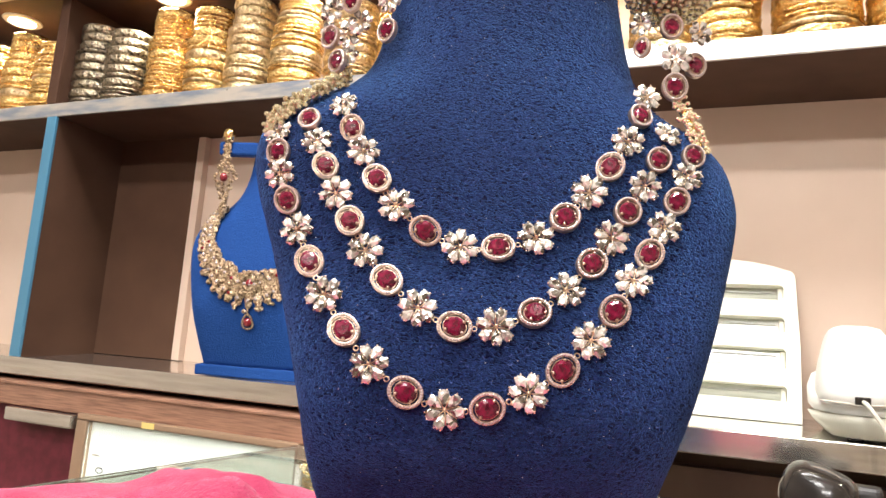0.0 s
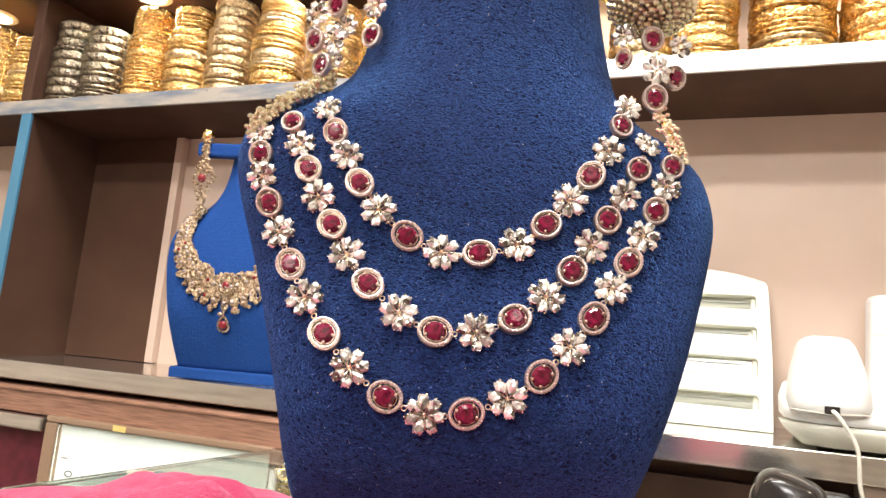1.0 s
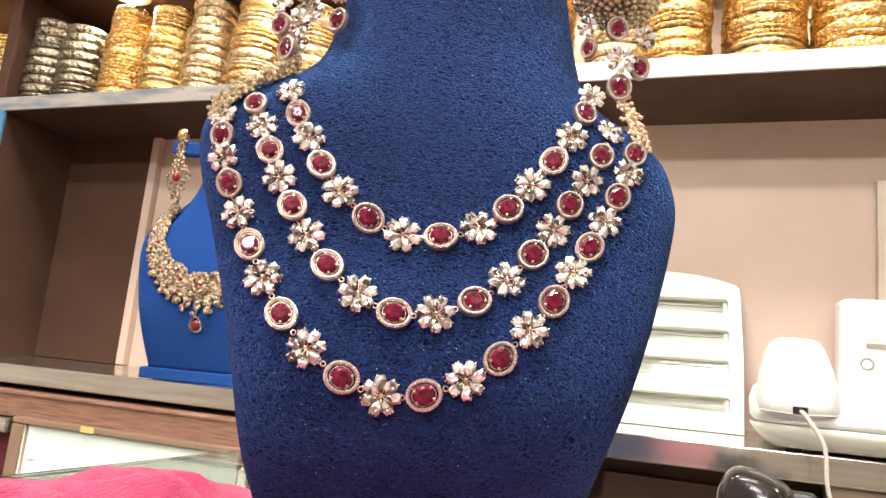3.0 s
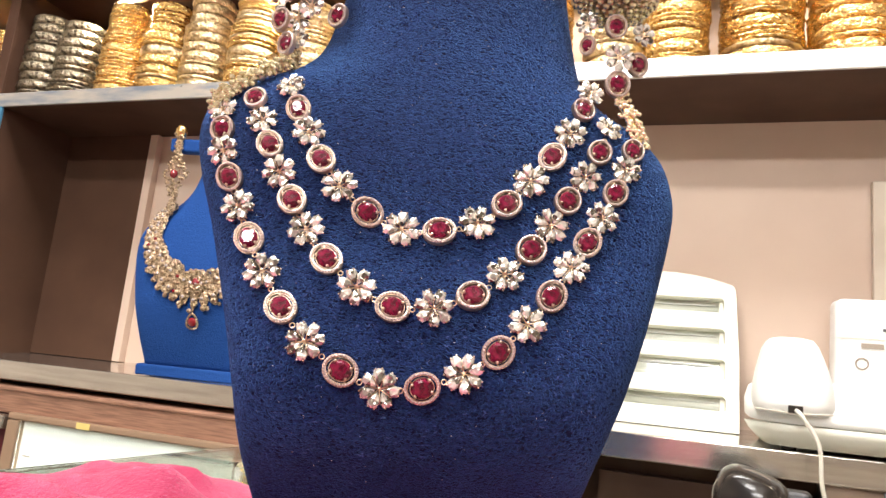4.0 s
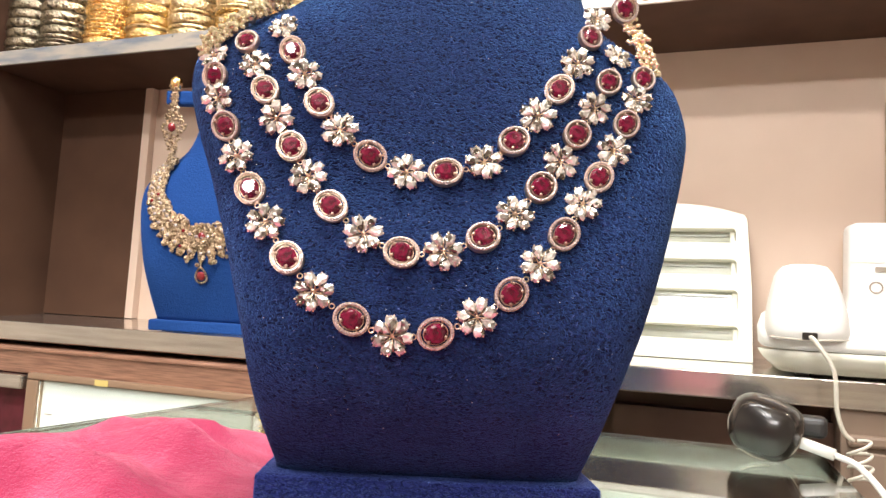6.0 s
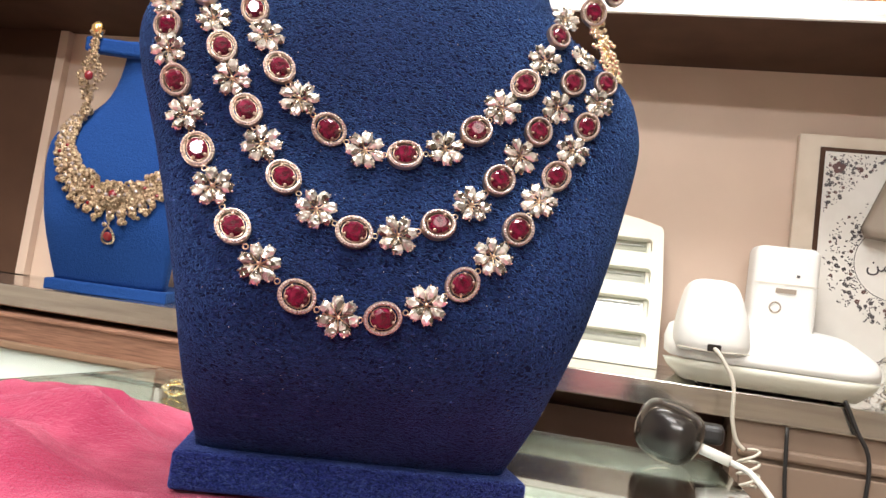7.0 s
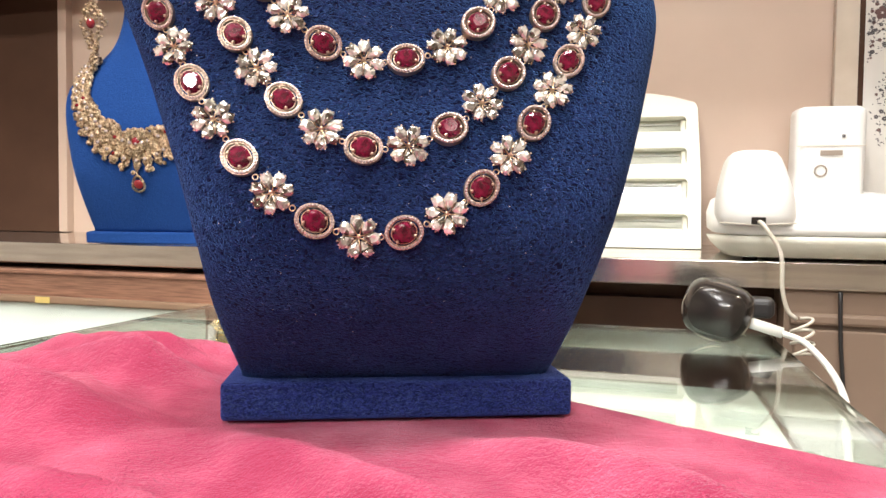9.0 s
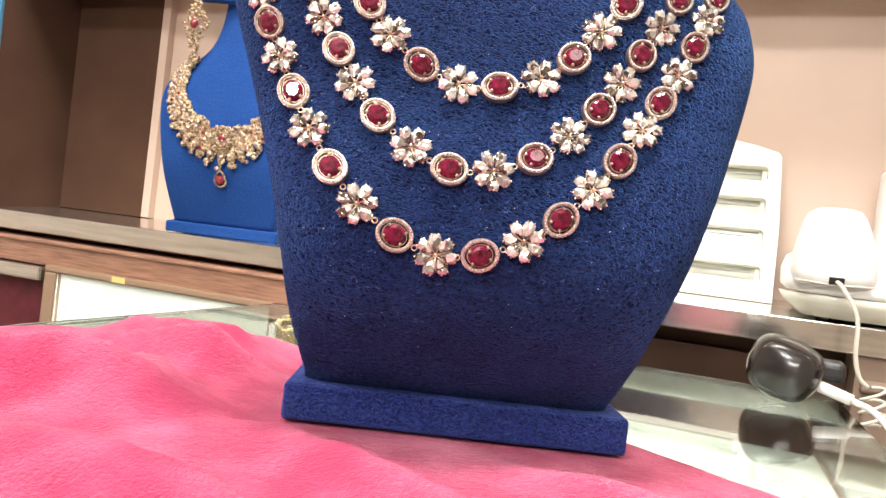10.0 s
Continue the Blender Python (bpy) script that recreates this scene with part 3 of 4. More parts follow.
WIDTH2 = ((0.013, 0.064), (0.05, 0.070), (0.10, 0.078), (0.15, 0.0845), (0.18, 0.083), (0.20, 0.072), (0.215, 0.055), (0.235, 0.040), (0.26, 0.031), (0.29, 0.027), (0.31, 0.026))
POWER2 = ((0.013, 6.0), (0.10, 4.0), (0.17, 3.2), (0.22, 2.3), (0.31, 2.1))
DEPTH2 = ((0.013, 0.016), (0.10, 0.022), (0.17, 0.022), (0.22, 0.022), (0.31, 0.022))
surf2, body2 = make_bust(FRONT2, WIDTH2, POWER2, DEPTH2, 0.0)
BUST2 = pose(-0.476, 0.449, ledge_z(0.449) + 0.0008, LEDGE_TILT, 0, 14)
bust2 = thing("necklace_bust", BUST2, "bright blue velvet jewellery bust on the steel ledge", "display bust")
part("body", body2(0.0125, 0.31, 56, 56), M_BLUE2, bust2, "bright blue velvet torso", True)
part("base", box(-0.0725, 0.0725, -0.012, 0.085, 0.0, 0.0135, 0.002), M_BLUE2, bust2, "velvet covered base plate")
part("cross_bar", box(-0.068, 0.068, -0.006, 0.012, 0.288, 0.306, 0.003), M_BLUE2, bust2, "blue bar for hanging earrings")


# ---- jewel links, built once ----
def petal_stone(length, width, height):
    """A faceted pear-shaped stone pointing along +x from its narrow end."""
    n, rings = 9, []
    for j, (scale, z) in enumerate(((0.70, 0.0), (1.0, height * 0.45), (0.80, height * 0.80), (0.50, height))):
        ring = []
        for k in range(n):
            a = 2 * math.pi * (k + 0.5 * (j % 2)) / n
            x = 0.5 - 0.5 * math.cos(a)
            y = math.sin(a) * x ** 0.62 * 1.28
            lift = random.uniform(-0.08, 0.08) * height if j > 1 else 0.0
            ring.append(((x - 0.60) * scale * length + 0.60 * length, y * scale * width / 2, z + lift))
        rings.append(ring)
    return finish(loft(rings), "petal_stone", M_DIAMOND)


def oval_stone(a, b, h):
    n, rings = 12, []
    for scale, z in ((0.80, 0.0), (1.0, h * 0.45), (0.84, h * 0.78), (0.60, h)):
        rings.append([(a * scale * math.cos(2 * math.pi * (k + 0.5 * (z > h * 0.5)) / n), b * scale * math.sin(2 * math.pi * (k + 0.5 * (z > h * 0.5)) / n), z) for k in range(n)])
    return finish(loft(rings), "ruby", M_RUBY)


def ring_band(a0, b0, a1, b1, z0, z1, n=40):
    def el(a, b, z):
        return [(a * math.cos(2 * math.pi * k / n), b * math.sin(2 * math.pi * k / n), z) for k in range(n)]
    return loft([el(a1, b1, z0), el(a0, b0, z0), el(a0, b0, z1), el(a1, b1, z1), el(a1, b1, z0)], cap=False)


def bead(bm, x, y, z, r, flat=1.0, u=7, v=5):
    bmesh.ops.create_uvsphere(bm, u_segments=u, v_segments=v, radius=r, matrix=Matrix.Translation((x, y, z)) @ Matrix.Diagonal((1, 1, flat, 1)))


OA, OB = 0.0077, 0.0067      # half size of an oval link
FR = 0.0083                  # radius of a flower link

bm = ring_band(OA * 0.76, OB * 0.74, OA * 0.97, OB * 0.97, 0.0002, 0.0028)
join(bm, ring_band(OA * 0.58, OB * 0.57, OA * 0.66, OB * 0.65, 0.0004, 0.0024, 24))
for k in range(4):
    a = math.pi / 4 + k * math.pi / 2
    join(bm, tube([(OA * 0.86 * math.cos(a), OB * 0.86 * math.sin(a), 0.001), (OA * 0.56 * math.cos(a), OB * 0.54 * math.sin(a), 0.0016)], 0.0004, 5))
for k in range(4):
    a = math.radians(38) if k in (0, 2) else math.radians(-38)
    s = -1 if k > 1 else 1
    bead(bm, s * OA * 0.58 * math.cos(a), s * OB * 0.56 * math.sin(a), 0.0036, 0.00075)
ME_OVAL = finish(bm, "oval_setting", M_OVAL)
bm = bmesh.new()
for k in range(32):
    a = 2 * math.pi * k / 32
    bead(bm, OA * 0.87 * math.cos(a), OB * 0.86 * math.sin(a), 0.0030, 0.00070, 0.9, 6, 4)
ME_HALO = finish(bm, "halo", M_PAVE)
ME_RUBY = oval_stone(OA * 0.62, OB * 0.62, 0.0034)
ME_RUBY.transform(Matrix.Translation((0, 0, 0.0012)))

bm = bmesh.new()
bead(bm, 0, 0, 0.0032, 0.0008)
for k in range(7):
    a = 2 * math.pi * (k + 0.5) / 7
    join(bm, tube([(0, 0, 0.0012), (FR * 0.72 * math.cos(a), FR * 0.72 * math.sin(a), 0.0014)], 0.00035, 5))
    bead(bm, FR * 0.40 * math.cos(a), FR * 0.40 * math.sin(a), 0.0026, 0.00036)
    b = 2 * math.pi * k / 7
    for o in (-0.17, 0.17):
        bead(bm, FR * 0.97 * math.cos(b + o), FR * 0.97 * math.sin(b + o), 0.0024, 0.00042)
ME_FLOWER = finish(bm, "flower_setting", M_ROSE, True)
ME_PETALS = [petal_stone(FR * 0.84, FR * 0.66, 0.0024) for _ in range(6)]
ME_JOINT = finish(tube([(0.0013 * math.cos(k * math.pi / 6), 0.0013 * math.sin(k * math.pi / 6), 0.0012) for k in range(12)], 0.00036, 5, True), "joint_ring", M_ROSE, True)


def oval_link(parent, m, name="oval_link"):
    ob = part(name, ME_OVAL, None, parent, m=m)
    tagged(part("halo", ME_HALO, None, ob, "row of tiny clear stones"), kind="stuff")
    part("ruby", ME_RUBY, None, ob, "faceted oval ruby")
    return ob


def flower_link(parent, m, name="flower_link"):
    ob = part(name, ME_FLOWER, None, parent, m=m)
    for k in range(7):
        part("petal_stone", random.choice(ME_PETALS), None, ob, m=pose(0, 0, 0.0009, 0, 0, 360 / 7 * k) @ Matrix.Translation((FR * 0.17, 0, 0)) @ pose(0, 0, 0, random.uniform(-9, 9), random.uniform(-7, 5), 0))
    return ob


def on_surface(surf, u, z, along, lift, size=1.0, twist=0.0):
    """A pose lying on a bust's surface with its x along the direction (du, dz)."""
    e = 0.0015
    gu = (surf(u + e, z) - surf(u - e, z)) / (2 * e)
    gz = (surf(u, z + e) - surf(u, z - e)) / (2 * e)
    gu, gz = max(min(gu, 0.9), -0.9), max(min(gz, 1.6), -1.6)
    calm = min(max((z - 0.215) / 0.008, 0.0), 1.0) if u > 0 else 0.0   # linked ends hang free of the neck
    gu, gz, lift = gu * (1 - 0.8 * calm), gz * (1 - 0.8 * calm), lift + 0.004 * calm
    nrm = Vector((-gu, -1.0, -gz)).normalized()
    x = Vector((along[0], -(gu * along[0] + gz * along[1]), along[1]))
    x = (x - nrm * x.dot(nrm)).normalized()
    y = nrm.cross(x)
    at = Vector((u, -surf(u, z), z)) + nrm * lift
    m = Matrix((x, y, nrm)).transposed().to_4x4()
    return Matrix.Translation(at) @ m @ pose(0, 0, 0, 0, 0, twist) @ Matrix.Scale(size, 4)


def strand(parent, surf, keys, count, first_oval):
    for i in range(count):
        s = i / 2
        p, q0, q1 = spline(keys, s), spline(keys, s - 0.1), spline(keys, s + 0.1)
        mid = 1 - abs(i / (count - 1) - 0.5) * 2
        size = 0.84 + 0.16 * min(1.0, mid * 1.7)
        m = on_surface(surf, p[0], p[1], q1 - q0, 0.0004, size, random.uniform(-7, 7))
        m = m @ pose(0, 0, 0, random.uniform(-9, 9), random.uniform(-9, 9), 0)
        (oval_link if (i % 2 == 0) == first_oval else flower_link)(parent, m)
        if i < count - 1:
            j, ja, jb = spline(keys, s + 0.25), spline(keys, s + 0.2), spline(keys, s + 0.3)
            part("joint_ring", ME_JOINT, None, parent, m=on_surface(surf, j[0], j[1], jb - ja, 0.0006, 0.8))


neck = thing("ruby_necklace", BUST, "three-strand necklace of ruby ovals and clear-stone flowers", "necklace")
STRAND_A = ((-0.0762, 0.2140), (-0.0646, 0.1908), (-0.0471, 0.1662), (-0.0179, 0.1492), (0.0150, 0.1557), (0.0380, 0.1787), (0.0552, 0.2050), (0.0655, 0.2305))
STRAND_B = ((-0.0915, 0.2060), (-0.0809, 0.1831), (-0.0669, 0.1577), (-0.0478, 0.1321), (-0.0176, 0.1142), (0.0153, 0.1223), (0.0394, 0.1460), (0.0549, 0.1710), (0.0693, 0.1970), (0.0772, 0.2238))
STRAND_C = ((-0.1058, 0.1994), (-0.1014, 0.1790), (-0.0898, 0.1528), (-0.0736, 0.1239), (-0.0508, 0.0966), (-0.0192, 0.0810), (0.0141, 0.0899), (0.0389, 0.1126), (0.0576, 0.1397), (0.0712, 0.1651), (0.0822, 0.1900), (0.0885, 0.2108))
strand(neck, surf1, STRAND_A, 15, False)
strand(neck, surf1, STRAND_B, 18, True)
strand(neck, surf1, STRAND_C, 22, False)

# the stone-set bar that gathers the strands on one shoulder, and the gold tie on the other
bar = bmesh.new()
stones = bmesh.new()
for k in range(34):
    f = k / 33
    u, z = -0.1120 + 0.0330 * f, 0.2035 + 0.0310 * f
    n = surf1(u, z - 0.004) + 0.001
    bead(bar, u, -n, z + 0.001 * math.sin(k * 1.9), 0.0024, 0.9)
    for j in range(5):
        bead(stones, u + random.uniform(-0.002, 0.002), -n - 0.0022 + random.uniform(-0.001, 0.001), z + random.uniform(-0.004, 0.0045), 0.0014, 0.9, 6, 4)
bar_ob = part("gathering_bar", bar, M_ROSE, neck, "stone-set gold gathering bar", True)
tagged(part("stone_crust", stones, M_CRUST, bar_ob), kind="stuff")
tie = bmesh.new()
tie_st = bmesh.new()
for k in range(22):
    f = k / 21
    u, z = 0.0800 + 0.0112 * f + 0.0015 * math.sin(3 * f), 0.2325 - 0.028 * f
    n = 0.0075 + 0.004 * f
    bead(tie, u, -n, z, 0.0021, 0.9)
    for j in range(5):
        bead(tie_st, u + random.uniform(-0.0045, 0.0045), -n - 0.002, z + random.uniform(-0.002, 0.002), 0.0012, 0.9, 6, 4)
tie_ob = part("gold_tie", tie, M_GOLD, neck, "gold chain tie", True)
tagged(part("stone_crust", tie_st, M_CRUST, tie_ob), kind="stuff")


def flat_at(u, n, z, twist=0.0, size=1.0, yaw=0.0, tip=0.0):
    return pose(u, -n, z) @ pose(0, 0, 0, 90 + tip, 0, yaw) @ pose(0, 0, 0, 0, 0, twist) @ Matrix.Scale(size, 4)


def cluster(cx, cn, cz, r, count, flat=0.6):
    """A dome crusted with small stones."""
    core, crust = bmesh.new(), bmesh.new()
    bead(core, cx, -cn, cz, r * 0.9, flat, 16, 10)
    for k in range(count):
        a, b = k * 2.39996, math.acos(1 - 2 * (k + 0.5) / count)
        d = Vector((math.sin(b) * math.cos(a), math.sin(b) * math.sin(a), math.cos(b) * flat))
        bead(crust, cx + d.x * r, -cn + d.y * r, cz + d.z * r, r * 0.084 * random.uniform(0.7, 1.3), 1, 6, 4)
    return core, crust


ear = thing("earring", BUST, "dome earring with ruby ovals hung beside the bust's neck", "earring", "ruby earrings")
core, crust = cluster(0.0800, -0.006, 0.2955, 0.0215, 430, 0.72)
dome = part("dome", core, M_ANTIQUE, ear, "gold dome", True)
tagged(part("stone_crust", crust, M_CRUST, dome), kind="stuff")
oval_link(ear, flat_at(0.0775, 0.006, 0.2690, 90, 0.86, 0))
flower_link(ear, flat_at(0.0800, 0.006, 0.2525, 10, 0.95))
oval_link(ear, flat_at(0.0900, 0.003, 0.2513, 90, 0.86, 10))
oval_link(ear, flat_at(0.0650, 0.004, 0.2585, 90, 0.70, -45))
flower_link(ear, flat_at(0.0925, 0.001, 0.2690, 20, 0.80, 15))
flower_link(ear, flat_at(0.0650, 0.000, 0.2725, 20, 0.75, -35))
oval_link(ear, flat_at(0.0792, 0.008, 0.2375, 90, 0.95))
part("hook", tube([(0.062, 0.012, 0.296), (0.050, 0.010, 0.300), (0.044, 0.014, 0.298)], 0.0012), M_GOLD, ear, "", True)

ear2 = thing("earring", BUST, "cascade earring of clear-stone flowers and ruby ovals on the bust", "earring", "ruby earrings")
for kind, u, n, z, size, yaw in ((oval_link, -0.0790, 0.006, 0.2770, 0.80, -25), (oval_link, -0.0880, 0.004, 0.2585, 0.82, -30), (oval_link, -0.0830, 0.006, 0.2455, 0.82, -35), (flower_link, -0.0890, 0.002, 0.2735, 0.85, -20), (flower_link, -0.0800, 0.005, 0.2600, 0.90, -10), (flower_link, -0.0870, 0.001, 0.2890, 0.85, -20), (flower_link, -0.0760, 0.004, 0.2910, 0.80, -20), (flower_link, -0.0745, 0.003, 0.2680, 0.80, -15), (flower_link, -0.0905, -0.002, 0.2640, 0.70, -35), (flower_link, -0.0790, 0.003, 0.2500, 0.72, -20)):
    kind(ear2, flat_at(u, n, z - 0.0055, 90 if kind is oval_link else 12, size, yaw))
core, crust = cluster(-0.0810, -0.004, 0.3050, 0.018, 300, 0.7)
dome = part("dome", core, M_ANTIQUE, ear2, "gold dome", True)
tagged(part("stone_crust", crust, M_CRUST, dome), kind="stuff")
for kind, u, z, size in ((oval_link, -0.0605, 0.2585, 0.84), (flower_link, -0.0600, 0.2745, 0.86)):
    kind(ear2, flat_at(u, 0.004, z, 80, size, -30))
part("hook", tube([(-0.064, 0.012, 0.300), (-0.052, 0.010, 0.304), (-0.044, 0.014, 0.300)], 0.0012), M_GOLD, ear2, "", True)

# the antique necklace and earring on the second bust
nk2 = thing("gold_necklace", BUST2, "antique gold collar necklace with red stones and a drop", "necklace")
KEYS2 = ((-0.060, 0.212), (-0.069, 0.186), (-0.062, 0.155), (-0.038, 0.126), (0.0, 0.110), (0.038, 0.126), (0.062, 0.155), (0.069, 0.186), (0.060, 0.212))
filigree = bmesh.new()
for k in range(33):
    s = k / 4
    p, q0, q1 = spline(KEYS2, s), spline(KEYS2, s - 0.1), spline(KEYS2, s + 0.1)
    wide = 0.0105 + 0.0150 * max(0.0, 1 - abs(s - 4) / 2.6)
    m = on_surface(surf2, p[0], p[1], q1 - q0, 0.002)
    seg = bmesh.new()
    for j in range(24):
        t = random.uniform(-1, 1)
        bead(seg, random.uniform(-0.004, 0.004), t * wide, random.uniform(0, 0.003), random.uniform(0.0022, 0.0044), 0.7, 8, 5)
    join(filigree, seg, m)
    plate = bmesh.new()
    bmesh.ops.create_uvsphere(plate, u_segments=10, v_segments=6, radius=1.0, matrix=Matrix.Diagonal((0.0062, wide * 0.95, 0.0016, 1)))
    pc = part("ornament", plate, M_ANTIQUE, nk2, smooth=True, m=m)
    for j, off in enumerate((-0.45, 0.35)):
        gem = bmesh.new()
        bead(gem, random.uniform(-0.002, 0.002), wide * off, 0.0044, 0.0024, 0.6)
        part("stone", gem, M_PAVE if (k + j) % 7 else M_RUBY2, pc, smooth=True)
tagged(part("filigree", filigree, M_ANTIQUE, nk2, "fine gold bead work", True), kind="stuff")
med = bmesh.new()
for r, n in ((0.0125, 22), (0.0088, 15)):
    for k in range(n):
        bead(med, r * math.cos(2 * math.pi * k / n), r * 1.1 * math.sin(2 * math.pi * k / n), 0.001, 0.0019, 0.9)
md = part("medallion", med, M_ANTIQUE, nk2, "round gold medallion", True, on_surface(surf2, 0.0, 0.121, (1, 0), 0.005))
gem = bmesh.new()
bead(gem, 0, 0, 0.0, 0.0052, 0.6, 12, 8)
part("red_stone", gem, M_RUBY2, md, "dark red stone", True)
drop = bmesh.new()
for k in range(20):
    a = 2 * math.pi * k / 20
    bead(drop, 0.0068 * math.sin(a) * (1 - 0.35 * math.cos(a)), 0.0095 * math.cos(a), 0, 0.0016, 0.9)
dr = part("drop", drop, M_ANTIQUE, nk2, "pear drop", True, on_surface(surf2, 0.0, 0.073, (1, 0), 0.003))
gem = bmesh.new()
bead(gem, 0, -0.001, 0.0, 0.0058, 0.5, 12, 8)
part("red_stone", gem, M_RUBY2, dr, "dark red stone", True)
part("stem", tube([(0, -surf2(0, 0.089) - 0.003, 0.095), (0, -surf2(0, 0.089) - 0.003, 0.081)], 0.0011), M_ANTIQUE, nk2)
for side in (-1, 1):
    e2 = thing("earring", BUST2, "long antique gold drop earring with a red stone", "earring", "antique earrings")
    hang = bmesh.new()
    for k in range(46):
        f = k / 45
        z = 0.312 - 0.100 * f
        w = 0.0045 + 0.0120 * math.exp(-((f - 0.55) / 0.17) ** 2)
        for j in range(5):
            bead(hang, side * 0.054 + random.uniform(-1, 1) * w, -0.010 + random.uniform(-0.002, 0.002), z, random.uniform(0.0014, 0.0028), 0.9, 6, 4)
    part("chain", hang, M_ANTIQUE, e2, smooth=True)
    gem = bmesh.new()
    bead(gem, side * 0.054, -0.0135, 0.257, 0.0050, 1.2, 10, 7)
    part("red_stone", gem, M_RUBY2, e2, "dark red stone", True)
    top_k = bmesh.new()
    bead(top_k, side * 0.054, -0.007, 0.314, 0.0080, 1.2, 10, 7)
    part("stud", top_k, M_GOLD, e2, smooth=True)

# ---- the pink cloth ----
bm = bmesh.new()
NU, NV = 170, 170
# folds: a point, the run's direction, width and height
RIDGES = ((0.02, -0.085, -0.35, 0.010, 0.0050), (0.10, -0.060, -0.55, 0.009, 0.0045), (-0.13, -0.060, 0.30, 0.013, 0.0050), (-0.16, 0.02, 0.15, 0.012, 0.0055), (-0.05, -0.14, -0.2, 0.015, 0.0060), (-0.20, -0.10, 0.7, 0.014, 0.0060), (-0.18, 0.075, -0.25, 0.010, 0.0050), (-0.185, 0.118, -0.22, 0.016, 0.0014), (-0.115, 0.045, 0.35, 0.008, 0.0042), (-0.095, -0.030, 0.15, 0.009, 0.0036))
grid = []
for i in range(NU + 1):
    row = []
    for j in range(NV + 1):
        a, b = i / NU, j / NV
        left = Vector((-0.262, 0.118)).lerp(Vector((-0.52, -0.52)), b)
        right = Vector((0.192, -0.002)).lerp(Vector((0.12, -0.66)), b)
        p = left.lerp(right, a)
        p.y += 0.050 * (1 - b) ** 3 * math.sin(math.pi * a) ** 1.5
        p.x += 0.010 * noise.noise((a * 3, b * 7, 3)) * (1 - a)
        d_edge = min(a, 1 - a, b * 0.8) * 0.5
        q = Matrix.Rotation(radians(-22), 2) @ Vector((p.x, p.y))
        away = max(abs(q.x) - 0.080, -q.y, q.y - 0.10)
        free = min(1.0, max(0.0, (away - 0.004) / 0.05))
        fold = 0.5 + 0.5 * noise.noise((p.x * 9 + p.y * 4, p.y * 13 - p.x * 5, 0.7))
        crease = noise.noise((p.x * 22 + p.y * 9, p.y * 12 - p.x * 14, 5.1))
        fine = noise.noise((p.x * 34, p.y * 40, 2.2))
        ridge = math.exp(-(((p.x + 0.262) / 0.035) ** 2 + ((p.y - 0.105) / 0.05) ** 2))
        side = max(0.0, min(1.0, (-p.x - 0.02) / 0.12))
        rid = 0.0
        for rx, ry, ang, wid, hh in RIDGES:
            ca, sa = math.cos(ang), math.sin(ang)
            al, ac = (p.x - rx) * ca + (p.y - ry) * sa, -(p.x - rx) * sa + (p.y - ry) * ca
            ac += 0.006 * math.sin(al * 30 + rx * 50)
            rid += 2.8 * hh * math.exp(-(ac / wid / (0.7 if ac > 0 else 1.6)) ** 2 - (al / 0.085) ** 2)
        z = -0.0022 + rid * free + free * ((0.0085 * fold ** 1.5 + 0.0048 * abs(crease)) * (0.2 + 0.8 * side) + 0.0006 * fine) + 0.0030 * ridge * free
        row.append(bm.verts.new((p.x, p.y, max(z, -0.0030))))
    grid.append(row)
for i in range(NU):
    for j in range(NV):
        bm.faces.new((grid[i][j], grid[i + 1][j], grid[i + 1][j + 1], grid[i][j + 1]))
cloth = solid("pink_cloth", bm, M_PINK, "crumpled pink-red velvet cloth spread on the glass counter", "cloth", True)
mod = cloth.modifiers.new("thickness", "SOLIDIFY")
mod.thickness, mod.offset = 0.0012, 1.0

# a small ring lying on the glass
rg = thing("finger_ring", pose(-0.2180, 0.2050, -0.0030), "small gold ring with clear stones lying on the glass", "ring")
part("band", tube([(0.0085 * math.cos(k * math.pi / 12), 0.0045 * math.sin(k * math.pi / 12), 0.0050 + 0.0038 * math.sin(k * math.pi / 12)) for k in range(24)], 0.0011, 6, True), M_GOLD, rg, smooth=True)
bm = bmesh.new()
for k in range(30):
    a = 2 * math.pi * k / 30
    bead(bm, 0.0095 * math.cos(a) + random.uniform(-0.002, 0.002), 0.0045 * math.sin(a), 0.0060 + 0.0042 * math.sin(a) + random.uniform(-0.002, 0.002), random.uniform(0.0011, 0.0020), 1, 6, 4)
tagged(part("stone_crust", bm, M_CRUST, rg, "clustered pale stones"), kind="stuff")

# ---- bangle stacks on the upper shelf ----
def bangle_mesh(name, r, h, kind, material):
    """One bangle with a hollow middle; kinds differ in the carving of the outside."""
    n = 48
    prof = ((0.0, 0.05), (0.55, 0.02), (1.0, 0.22), (1.12, 0.5), (1.0, 0.78), (0.55, 0.98), (0.0, 0.95))
    rings = []
    for k, (out, f) in enumerate(prof):
        ring = []
        for i in range(n):
            a = 2 * math.pi * i / n
            extra = 0.0
            if out > 0.9:
                if kind == "beaded":
                    extra = 0.0010 * (i % 2)
                elif kind == "rope":
                    extra = 0.0008 * math.sin(a * 16 + f * 5)
                elif kind == "carved":
                    extra = 0.0013 * (math.sin(a * 9) * math.cos(f * 9) + 0.5 * math.sin(a * 24 + f * 6))
            rr = r - 0.0042 + 0.0042 * out + extra
            ring.append((rr * math.cos(a), rr * math.sin(a), f * h))
        rings.append(ring)
    rings.append(rings[0])
    return finish(loft(rings, cap=False), name, material, True)


BANGLES = {}
